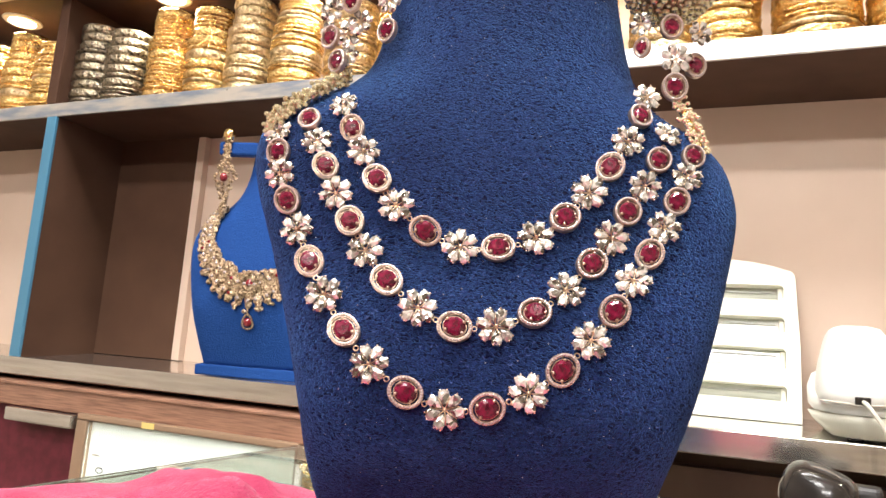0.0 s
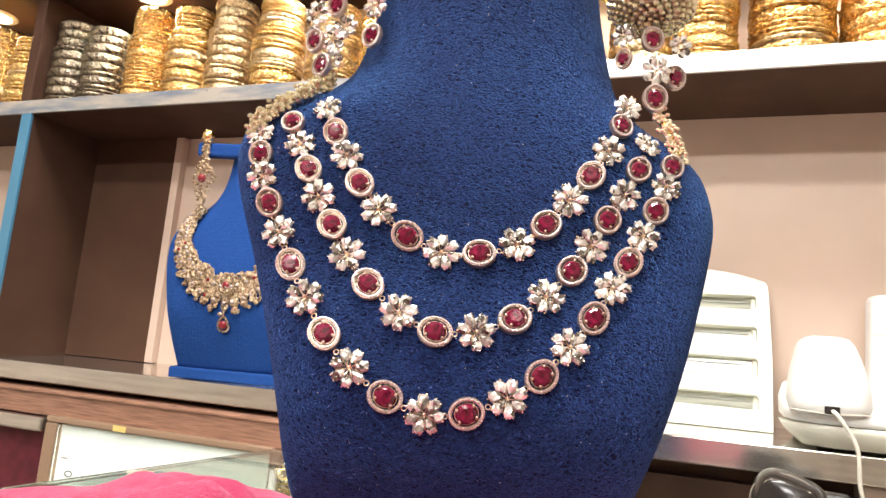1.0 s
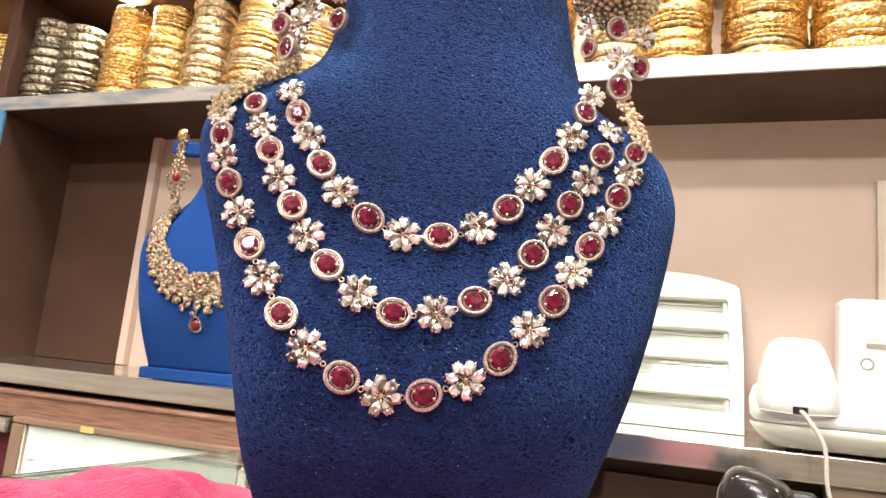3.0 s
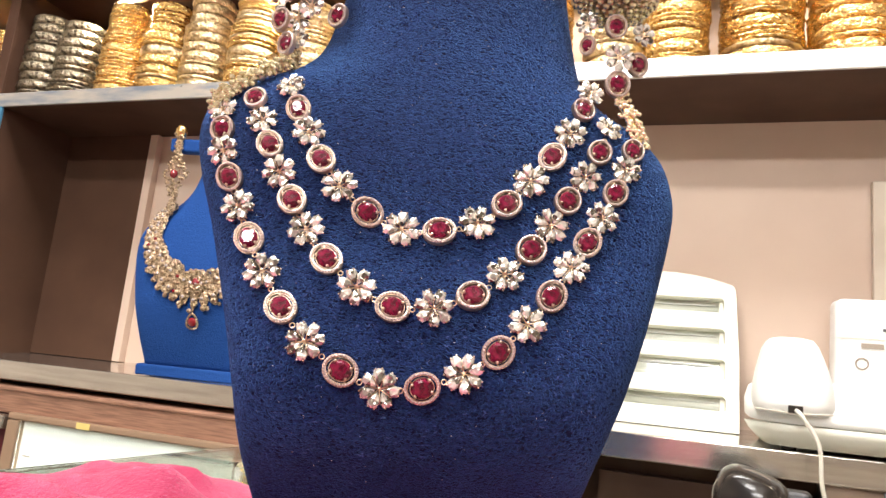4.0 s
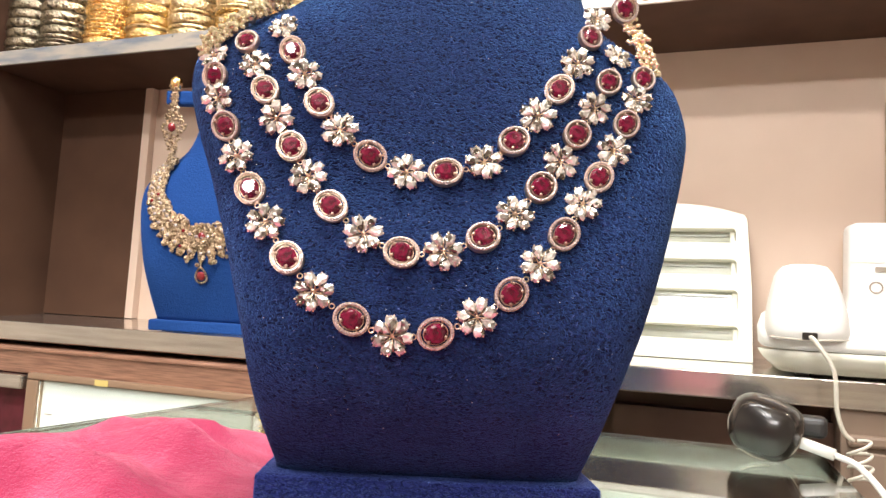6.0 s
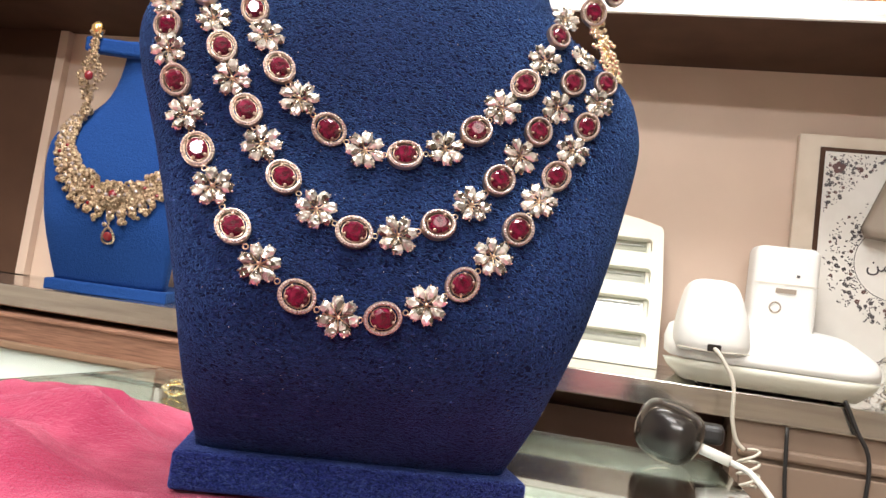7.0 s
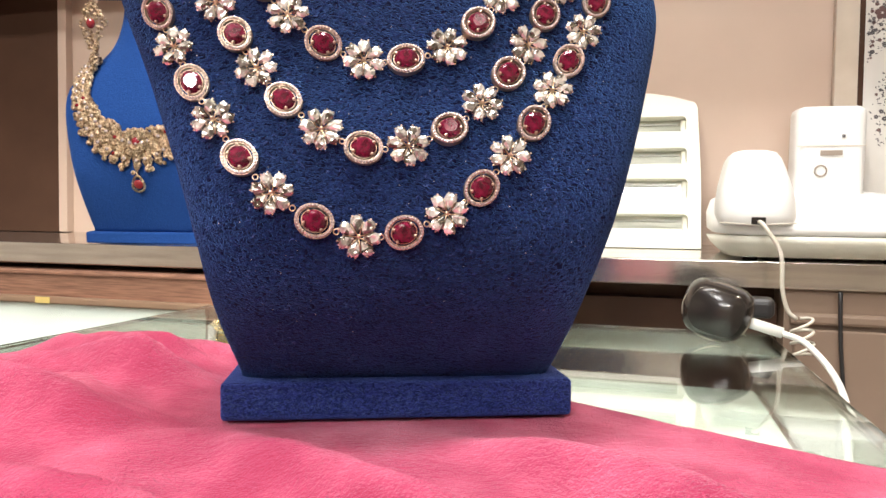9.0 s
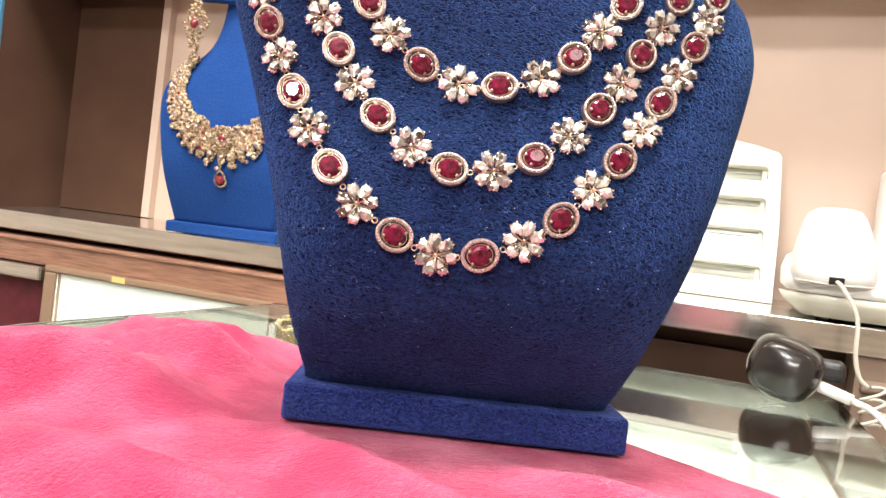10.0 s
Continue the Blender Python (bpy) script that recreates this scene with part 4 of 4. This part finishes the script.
for tone, material in (("gold", M_BANGLE), ("pale", M_BANGLE2), ("grey", M_BANGLE3)):
    for kind, h in (("plain", 0.0042), ("beaded", 0.0052), ("rope", 0.0062), ("carved", 0.0145)):
        BANGLES[tone, kind] = (bangle_mesh("bangle", 0.0335, h, kind, material), h)

STACKS = [(-1.10, "gold", 0), (-1.02, "gold", 1), (-0.938, "gold", 0), (-0.853, "grey", 1), (-0.784, "grey", 1), (-0.700, "gold", 0), (-0.624, "gold", 1), (-0.553, "pale", 1), (-0.470, "gold", 0), (-0.385, "pale", 0),
          (-0.305, "gold", 1), (-0.226, "gold", 0), (-0.147, "pale", 1), (-0.068, "gold", 0), (0.020, "pale", 1), (0.086, "gold", 0), (0.174, "gold", 0), (0.262, "gold", 1), (0.350, "gold", 0), (0.438, "pale", 0)]
LABELS = {"gold": "stack of bright yellow gold bangles on the shelf", "pale": "stack of pale carved gold bangles on the shelf", "grey": "stack of greyish antique bangles on the shelf"}
for x, tone, style in STACKS:
    y0 = 0.464 + random.uniform(-0.003, 0.006)
    st = thing("bangle_stack", pose(x, y0, SHELF_TOP, 0, 0, random.uniform(0, 90)), LABELS[tone], "bangles", "bangle stacks")
    wide = 1.26 if x > 0.15 else 1.06
    z, tier = 0.0, wide
    full = random.uniform(0.112, 0.142)
    while z < full:
        if z > 0.090:
            tier = wide * 0.86
        kind = random.choice(("plain", "beaded", "rope", "carved", "beaded") if style == 0 else ("carved", "rope", "carved", "carved", "beaded"))
        me, h = BANGLES[tone if tone == "grey" or random.random() < 0.85 else "pale", kind]
        part("bangle", me, None, st, m=pose(random.uniform(-0.0012, 0.0012), random.uniform(-0.0012, 0.0012), z, random.uniform(-0.6, 0.6), random.uniform(-0.6, 0.6), random.uniform(0, 90)) @ Matrix.Diagonal((tier, tier, 1, 1)))
        z += h + 0.0003

# recessed lamps over the bangles
for x in (-1.05, -0.716, -0.39, -0.06, 0.27, 0.60):
    lp = thing("downlight", pose(x, 0.462, NICHE_TOP), "small round recessed warm downlight, lit", "downlight", "niche lamps")
    part("rim", lathe(((0.028, -0.0035), (0.031, -0.001), (0.031, 0.0), (0.024, 0.0), (0.0235, -0.003)), 28), M_WHITE, lp, smooth=True)
    part("lamp", lathe(((0.0005, -0.0048), (0.018, -0.0042), (0.0232, -0.0032), (0.0005, -0.003)), 28), M_LAMP, lp, "glowing lamp", True)
    data = bpy.data.lights.new("niche_lamp", "AREA")
    data.shape, data.size, data.energy, data.color = "DISK", 0.04, 0.95, WARM
    data.spread = radians(150)
    new("niche_lamp", data).matrix_world = look((x, 0.455, NICHE_TOP - 0.006), (x, 0.452, 0))

# ---- paper rack ----
RACK = pose(0.0, 0.512, ledge_z(0.512) + 0.0009, -9.5, 0, 0)
rk = thing("slotted_rack", RACK, "cream plastic upright rack with four glazed slots", "rack")
RX0, RX1, RH = -0.010, 0.1645, 0.1600
SLOTS = ((0.0192, 0.0374), (0.0536, 0.0770), (0.0922, 0.1114), (0.1295, 0.1469))


def soft_rect(x0, x1, z0, z1, r, n=5):
    pts = []
    for cx, cz, a0 in ((x1 - r, z0 + r, -90), (x1 - r, z1 - r, 0), (x0 + r, z1 - r, 90), (x0 + r, z0 + r, 180)):
        pts += [(cx + r * math.cos(math.radians(a0 + 90 * k / n)), cz + r * math.sin(math.radians(a0 + 90 * k / n))) for k in range(n + 1)]
    return pts


outline = [(RX0, 0.0), (RX1, 0.0), (RX1 - 0.0012, 0.08), (RX1 - 0.0055, RH - 0.006)]
outline += [(RX1 - 0.0055 - 0.0075 * (1 - math.cos(f * math.pi / 10)), RH - 0.006 + 0.010 * math.sin(f * math.pi / 10)) for f in range(1, 6)]
outline += [(RX1 - 0.013 + (RX0 - RX1 + 0.026) * f / 8, RH + 0.004 + 0.0125 * math.sin(math.pi * f / 8) ** 0.8) for f in range(1, 8)]
outline += [(RX0 + 0.013, RH + 0.004), (RX0 + 0.0055, RH - 0.006), (RX0 + 0.0012, 0.08)]
face, edges = bmesh.new(), []
for loop in [outline] + [soft_rect(RX0 + 0.018, RX1 - 0.0135 - 0.030 * z0, z0, z1, 0.0048) for z0, z1 in SLOTS]:
    vs = [face.verts.new((x, 0.0, z)) for x, z in loop]
    edges += [face.edges.new((vs[k], vs[(k + 1) % len(vs)])) for k in range(len(vs))]
bmesh.ops.triangle_fill(face, edges=edges, use_beauty=True)
ext = bmesh.ops.extrude_face_region(face, geom=list(face.faces))
bmesh.ops.translate(face, vec=(0, 0.020, 0), verts=[v for v in ext["geom"] if isinstance(v, bmesh.types.BMVert)])
frame_ob = part("frame", face, M_CREAM, rk, "moulded cream frame with an arched top")
soften = frame_ob.modifiers.new("soft_edge", "BEVEL")
soften.width, soften.segments, soften.limit_method, soften.angle_limit = 0.0013, 2, "ANGLE", radians(50)
for z0, z1 in SLOTS:
    x0, x1 = RX0 + 0.0145, RX1 - 0.0100 - 0.030 * z0
    part("slot_glass", box(x0, x1, 0.0140, 0.0155, z0 - 0.001, z1 + 0.001), M_SLOT, rk, "greenish glazed slot")
    part("tray_edge", box(x0 + 0.004, x1 - 0.006, 0.0105, 0.0138, z0 + 0.0005, z0 + 0.0042, 0.0008), M_CREAM, rk, "pale edge of the tray in the slot")
    part("end_block", box(x1 - 0.009, x1 - 0.0036, 0.0080, 0.0138, z0 + 0.0005, z1 - 0.0012, 0.0012), M_CREAM, rk)
    part("band", box(x0 + 0.006, x1 - 0.012, 0.0120, 0.0138, z1 - 0.0065, z1 - 0.0040, 0.0004), M_SLOTBAND, rk)

# ---- telephone ----
ph = thing("telephone", pose(0.262, 0.402, ledge_z(0.47) + 0.0012), "white corded desk telephone with the handset on its cradle", "telephone")


def rounded(hx, y0, y1, z, r, n=8):
    """Rounded rectangle outline at one height."""
    pts = []
    for cx, cy, a0 in ((hx - r, y0 + r, -90), (hx - r, y1 - r, 0), (-hx + r, y1 - r, 90), (-hx + r, y0 + r, 180)):
        for k in range(n + 1):
            a = math.radians(a0 + 90 * k / n)
            pts.append((cx + r * math.cos(a), cy + r * math.sin(a), z))
    return pts


def wedge(pts, slope, y0):
    return [(x, y, z + slope * (y - y0)) for x, y, z in pts]


low = [rounded(0.078, 0.012, 0.128, 0.0, 0.03), rounded(0.090, 0.002, 0.133, 0.012, 0.036), rounded(0.0945, -0.002, 0.135, 0.0195, 0.038)]
for fx, fy in ((-0.060, 0.034), (0.060, 0.034), (-0.060, 0.112), (0.060, 0.112)):
    drop_z = ledge_z(0.402 + fy) - ledge_z(0.47) - 0.0012
    part("foot", lathe(((0.0005, drop_z), (0.0065, drop_z), (0.0075, 0.0005), (0.0005, 0.0010)), 16), M_BLACK, ph, "dark rubber foot", True, pose(fx, fy, 0))
part("lower_shell", loft(low), M_CREAM, ph, "greyer lower shell", True)
up = [wedge(rounded(0.0940, -0.0015, 0.1345, 0.0205, 0.038), 0.06, 0), wedge(rounded(0.0950, -0.002, 0.135, 0.0265, 0.039), 0.16, 0), wedge(rounded(0.0915, 0.001, 0.132, 0.0325, 0.038), 0.22, 0), wedge(rounded(0.084, 0.007, 0.126, 0.0355, 0.036), 0.24, 0), wedge(rounded(0.06, 0.03, 0.10, 0.037, 0.03), 0.25, 0)]
part("upper_shell", loft(up), M_WHITE, ph, "glossy white upper shell", True)
hs_rings = []
for z, w, y0, y1 in ((0.0275, 0.027, -0.008, 0.050), (0.0295, 0.0315, -0.0115, 0.056), (0.036, 0.0335, -0.013, 0.060), (0.048, 0.0330, -0.011, 0.066), (0.062, 0.0300, -0.006, 0.074), (0.074, 0.0262, 0.002, 0.082), (0.084, 0.0228, 0.011, 0.088), (0.0895, 0.0190, 0.019, 0.086), (0.0915, 0.0120, 0.028, 0.078)):
    hs_rings.append([(x * 0.99 - 0.0590, y, zz * 1.115 - 0.0022) for x, y, zz in rounded(w, y0, y1, z, w * 0.62)])
hs = part("handset", loft(hs_rings), M_WHITE, ph, "white handset", True)
part("socket", box(-0.066, -0.054, -0.0145, -0.004, 0.030, 0.0365, 0.0008), M_BLACK, hs, "dark cord socket")
part("seam", tube([(-0.092, -0.009, 0.0315), (-0.060, -0.0135, 0.0295), (-0.028, -0.009, 0.0315)], 0.0006, 6), M_CORD, hs)
for i in range(4):
    for j in range(3):
        key = part("key", box(0.012 + 0.016 * j, 0.023 + 0.016 * j, 0.042 + 0.014 * i, 0.050 + 0.014 * i, 0.046 + 0.0034 * i, 0.0495 + 0.0034 * i, 0.001), M_WHITE, ph)
# hanging handset cord with its coils
cord = [(-0.060, -0.012, 0.033), (-0.056, -0.022, 0.028), (-0.043, -0.024, 0.005), (-0.041, -0.024, -0.025), (-0.036, -0.022, -0.044), (-0.028, -0.020, -0.052)]
pts = [spline(cord, s * 0.25) for s in range(21)]
part("handset_cord", tube(pts, 0.0019), M_CORD, ph, "ivory handset cord", True)
coil = []
for k in range(58):
    a = 2 * math.pi * k / 18
    coil.append((-0.024 + 0.0088 * math.sin(a) + 0.0006 * k / 18, -0.020 + 0.0070 * math.cos(a), -0.052 - 0.0105 * k / 18 + 0.003 * math.sin(a)))
part("cord_coil", tube(coil, 0.0014, 6), M_CORD, ph, "coiled part of the cord", True)

# ---- small white adapter box behind the telephone ----
ad = thing("white_box_device", pose(0.2840, 0.508, ledge_z(0.508) + 0.0004, LEDGE_TILT, 0, 0), "small white plastic wall device standing on the ledge", "device")
part("shell", box(-0.0325, 0.0325, 0.0, 0.045, 0.0, 0.1478, 0.009, 4), M_WHITE, ad, smooth=True)
part("seam", box(-0.0315, 0.0315, -0.0006, 0.0, 0.1075, 0.1085), M_CORD, ad)
part("slot", box(-0.010, 0.010, -0.0012, 0.0, 0.0985, 0.1035), M_GREY, ad, "grey slot")
part("dot", box(0.009, 0.012, -0.0010, 0.0, 0.116, 0.119), M_INK, ad)
part("roundel", tube([(-0.009 + 0.0055 * math.cos(k * math.pi / 8), -0.0004, 0.083 + 0.0055 * math.sin(k * math.pi / 8)) for k in range(16)], 0.0009, 5, True), M_GREY, ad, "faint round mark")

# ---- framed calligraphy board ----
PX0, PX1, PZ0, PZ1, PY = 0.2965, 0.500, LEDGE_BACK + 0.0003, 0.3475, WALL_Y - 0.014
pb = thing("calligraphy_board", pose(0, 0, 0), "white framed board with a floral wreath and dark calligraphy", "picture")
part("backing", box(PX0, PX1, PY, PY + 0.010, PZ0, PZ1, 0.001), M_MARGIN, pb, "beige margin board")
part("sheet", box(PX0 + 0.0278, PX1 - 0.0122, PY - 0.0006, PY - 0.0001, PZ0 + 0.002, PZ1 - 0.0188), M_SHEET, pb, "off-white printed sheet")
for x0, x1, z0, z1 in ((PX0 + 0.0225, PX0 + 0.0275, PZ0 + 0.02, PZ1 - 0.0145), (PX0 + 0.0275, PX1 - 0.012, PZ1 - 0.0185, PZ1 - 0.0145), (PX1 - 0.012, PX1 - 0.008, PZ0 + 0.02, PZ1 - 0.0145)):
    part("inner_line", box(x0, x1, PY - 0.0016, PY, z0, z1), M_UNDER, pb, "brown inner fillet")
WX, WZ = 0.4035, 0.2085


def flower_print(x, z, r, material):
    bm = bmesh.new()
    for k in range(5):
        a = 2 * math.pi * k / 5 + x * 90
        bmesh.ops.create_circle(bm, cap_ends=True, segments=7, radius=r * 0.45, matrix=Matrix.Translation((x + r * 0.55 * math.cos(a), PY - 0.0010 - 0.0001 * k, z + r * 0.55 * math.sin(a))) @ pose(0, 0, 0, 90, 0, 0))
    return part("printed_flower", bm, material, pb)


def leaf_print(bm, x, z, r, turn):
    c, n = math.cos(turn), math.sin(turn)
    bm.faces.new([bm.verts.new((x + u * r * c - v * r * n, PY - 0.0010, z + u * r * n + v * r * c)) for u, v in ((-1, 0), (-0.2, -0.42), (1, 0), (-0.2, 0.42))])


for k in range(96):
    a = 2.39996 * k
    r = 0.0445 + 0.025 * random.random() ** 1.2
    flower_print(WX + r * math.cos(a), WZ + 0.98 * r * math.sin(a), random.uniform(0.0016, 0.0027), M_INK if k % 5 else M_INK2)
for k in range(60):
    f, g = random.random(), random.random()
    f, g = (1 - f, 1 - g) if f + g > 1 else (f, g)
    flower_print(PX0 + 0.031 + 0.062 * f, PZ1 - 0.022 - 0.066 * g, random.uniform(0.0012, 0.0024), M_INK if k % 3 else M_INK2)
flower_print(PX0 + 0.043, PZ1 - 0.037, 0.0075, M_INK2)
for k in range(40):
    f, g = random.random(), random.random()
    f, g = (1 - f, 1 - g) if f + g > 1 else (f, g)
    flower_print(PX1 - 0.016 - 0.048 * f, PZ0 + 0.024 + 0.060 * g, random.uniform(0.0012, 0.0023), M_INK if k % 3 else M_INK2)
leaves = bmesh.new()
for k in range(620):
    a, r = random.uniform(0, 2 * math.pi), 0.0430 + 0.030 * random.random() ** 1.3
    leaf_print(leaves, WX + r * math.cos(a), WZ + 0.98 * r * math.sin(a), random.uniform(0.0010, 0.0022), random.uniform(0, 6.28))
for k in range(320):
    f, g = random.random(), random.random()
    f, g = (1 - f, 1 - g) if f + g > 1 else (f, g)
    if k % 2:
        leaf_print(leaves, PX0 + 0.030 + 0.066 * f, PZ1 - 0.021 - 0.070 * g, random.uniform(0.0008, 0.0018), random.uniform(0, 6.28))
    else:
        leaf_print(leaves, PX1 - 0.015 - 0.052 * f, PZ0 + 0.020 + 0.066 * g, random.uniform(0.0008, 0.0018), random.uniform(0, 6.28))
tagged(part("printed_leaves", leaves, M_INK, pb, "fine dark printed leaves"), kind="stuff")
part("wreath_line", tube([(WX + 0.041 * math.cos(k * math.pi / 20), PY - 0.0006, WZ + 0.041 * math.sin(k * math.pi / 20)) for k in range(40)], 0.0004, 5, True), M_INK, pb)
txt = bpy.data.curves.new("calligraphy", "FONT")
txt.body, txt.size, txt.extrude, txt.align_x = "\ufee6\ufee4\ufea3\ufeae\ufedf\ufe8d", 0.0205, 0.0003, "CENTER"
txt.materials.append(M_INK)
tob = new("calligraphy", txt)
tob.parent = pb
tob.matrix_local = pose(WX, PY - 0.0012, WZ - 0.010, 90, 0, 0)

# ---- grey neck-shaped card with pearl strands, hung in front of the board ----
nc = thing("neck_display", pose(0.430, 0.536, 0.315, 0, 6, 0), "grey felt neck-shaped display with gold pearl strands", "display")
prof = ((-0.088, 0.052), (-0.078, 0.058), (-0.03, 0.045), (0.02, 0.032), (0.05, 0.025), (0.070, 0.020), (0.082, 0.017), (0.088, 0.013), (0.091, 0.007))
bm = loft([[(-w, 0.0, z), (-w * 0.94, -0.006, z), (-w * 0.5, -0.010, z), (w * 0.5, -0.010, z), (w * 0.94, -0.006, z), (w, 0.0, z), (w, 0.010, z), (-w, 0.010, z)] for z, w in prof])
part("form", bm, M_GREY, nc, smooth=True)
for s in range(4):
    run = [(0.012 + (0.014 + 0.0055 * s) * math.cos(a), -0.0125, -0.012 - 0.006 * s + (0.03 + 0.011 * s) * math.sin(a)) for a in [math.pi * (1 + k / 14) for k in range(15)]]
    run = [(0.012 - 0.014 - 0.0055 * s, -0.0125, 0.030)] + run + [(0.012 + 0.014 + 0.0055 * s, -0.0125, 0.030)]
    pearls = bmesh.new()
    last = None
    for k in range(900):
        p = spline(run, k * (len(run) - 1) / 899)
        if last is None or (p - last).length >= 0.0024:
            bead(pearls, p[0], p[1], p[2], 0.0013, 1, 6, 4)
            last = p
    tagged(part("pearl_strand", pearls, M_PEARL, nc, "strand of small gold pearls", True), kind="stuff")
for x, z in ((-0.006, 0.040), (0.026, 0.010), (0.012, -0.030), (-0.006, -0.058)):
    bm = bmesh.new()
    bead(bm, x, -0.0135, z, 0.0034, 0.9)
    part("stone", bm, M_INK2, nc, smooth=True)


# ---- plastic-wrapped packets on the ledge ----
def crumple(sx, sy, sz, seed, n=26):
    bm = bmesh.new()
    bmesh.ops.create_icosphere(bm, subdivisions=4, radius=1.0)
    for v in bm.verts:
        d = v.co.normalized()
        r = 1 + 0.30 * noise.noise(d * 2.1 + Vector((seed, 0, 0))) + 0.18 * abs(noise.noise(d * 6.3 + Vector((0, seed, 0)))) + 0.07 * noise.noise(d * 17 + Vector((0, 0, seed)))
        p = d * r
        v.co = (p.x * sx, p.y * sy, max(p.z, -0.62) * sz)
    return bm


wrap = thing("wrapped_packet", pose(0.398, 0.462, ledge_z(0.455)), "crumpled clear plastic packet of small grey jewellery", "packet")
part("film", crumple(0.046, 0.028, 0.034, 3.0), M_FILM, wrap, "crinkled clear film", m=pose(0, 0, 0.019))
bm = bmesh.new()
for k in range(70):
    a, r = k * 2.4, 0.030 * math.sqrt((k % 23) / 23)
    bead(bm, r * math.cos(a), 0.5 * r * math.sin(a), 0.004 + 0.020 * random.random() * (1 - r / 0.04), random.uniform(0.0016, 0.0036), 0.8, 7, 5)
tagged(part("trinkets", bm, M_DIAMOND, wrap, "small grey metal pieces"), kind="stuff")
wrap2 = thing("wrapped_packet", pose(0.462, 0.450, ledge_z(0.440)), "folded dark grey plastic packet on the ledge", "packet")
for k in range(3):
    sheet = bmesh.new()
    cells = [[sheet.verts.new((-0.056 + 0.004 * k + (0.150 - 0.006 * k) * i / 14, -0.022 + 0.050 * j / 6, 0.0012 + 0.0072 * k + 0.016 * (i / 14) * (k / 2) + 0.0022 * noise.noise((i * 0.5, j * 0.8, k * 3.1)))) for j in range(7)] for i in range(15)]
    for i in range(14):
        for j in range(6):
            sheet.faces.new((cells[i][j], cells[i + 1][j], cells[i + 1][j + 1], cells[i][j + 1]))
    bmesh.ops.solidify(sheet, geom=list(sheet.faces), thickness=0.0062)
    part("folded_sheet", sheet, M_DARKFILM, wrap2, "", True, pose(0, 0, 0.0035, 0, 0, 3 * k - 6))
part("crumpled_top", crumple(0.060, 0.024, 0.026, 8.0), M_DARKFILM, wrap2, "", True, pose(0.030, 0.002, 0.034, 0, -9, 0))

# ---- black adapter with its white cable on the counter ----
bd = thing("black_adapter", pose(0.1595, 0.292, -0.0034, 0, 0, -8), "glossy black rounded adapter on the glass with a white cable", "adapter")
LC, LS = math.cos(radians(17)), math.sin(radians(17))
rings = []
for k in range(17):
    f = k / 16
    s = math.sin(math.pi * (0.06 + 0.88 * f)) ** 0.24
    y = -0.024 + 0.052 * f
    ring = []
    for i in range(28):
        a = 2 * math.pi * i / 28
        c, t = math.cos(a), math.sin(a)
        px, pz = 0.0262 * s * math.copysign(abs(c) ** 0.60, c), 0.0226 * s * math.copysign(abs(t) ** 0.66, t)
        px *= 1.0 - 0.10 * (pz < 0) * abs(pz) / 0.0226
        lean_x, lean_z = px * LC + pz * LS, pz * LC - px * LS
        ring.append((lean_x, y, 0.0243 + lean_z))
    rings.append(ring)
part("shell", loft(rings), M_BLACK, bd, "shiny black shell", True)
part("seam", tube([((0.0250 * math.cos(k * math.pi / 16)) * LC + 0.0222 * math.sin(k * math.pi / 16) * LS, -0.0115, 0.0243 + 0.0222 * math.sin(k * math.pi / 16) * LC - 0.0250 * math.cos(k * math.pi / 16) * LS) for k in range(32)], 0.0005, 5, True), M_GREY, bd, "fine pale seam")
part("rear_plug", box(0.008, 0.042, 0.030, 0.056, 0.016, 0.032, 0.005, 3), M_WIRE, bd, "dark plug body behind the shell")
pl = part("plug", tube([(0.0235, -0.006, 0.017), (0.030, -0.008, 0.0155), (0.046, -0.012, 0.0115)], 0.0042, 12), M_PLUG, bd, "white plug", True)
part("collar", tube([(0.0215, -0.0055, 0.0175), (0.0250, -0.0063, 0.0167)], 0.0050, 12), M_BLACK, pl)
keys = [(0.046, -0.012, 0.0115), (0.062, -0.026, 0.006), (0.078, -0.070, -0.012), (0.083, -0.115, -0.045), (0.083, -0.150, -0.10), (0.080, -0.170, -0.20), (0.078, -0.175, -0.35)]
part("cable", tube([spline(keys, s * 0.2) for s in range(31)], 0.0023), M_PLUG, bd, "white cable", True)

# ---- black cables below the ledge ----
w1 = [(0.276, 0.416, 0.028), (0.2775, 0.415, -0.02), (0.282, 0.414, -0.09), (0.284, 0.414, -0.25)]
solid("black_cable", tube([spline(w1, s * 0.2) for s in range(16)], 0.0019), M_WIRE, "thin black cable hanging against the cabinet", "cable", True)
w2 = [(0.318, 0.428, 0.066), (0.321, 0.416, 0.062), (0.333, 0.413, 0.035), (0.345, 0.413, 0.008), (0.341, 0.413, -0.045), (0.326, 0.413, -0.10), (0.321, 0.413, -0.16), (0.319, 0.413, -0.30)]
solid("black_cable", tube([spline(w2, s * 0.2) for s in range(36)], 0.0019), M_WIRE, "bent black telephone cable over the ledge's edge", "cable", True)
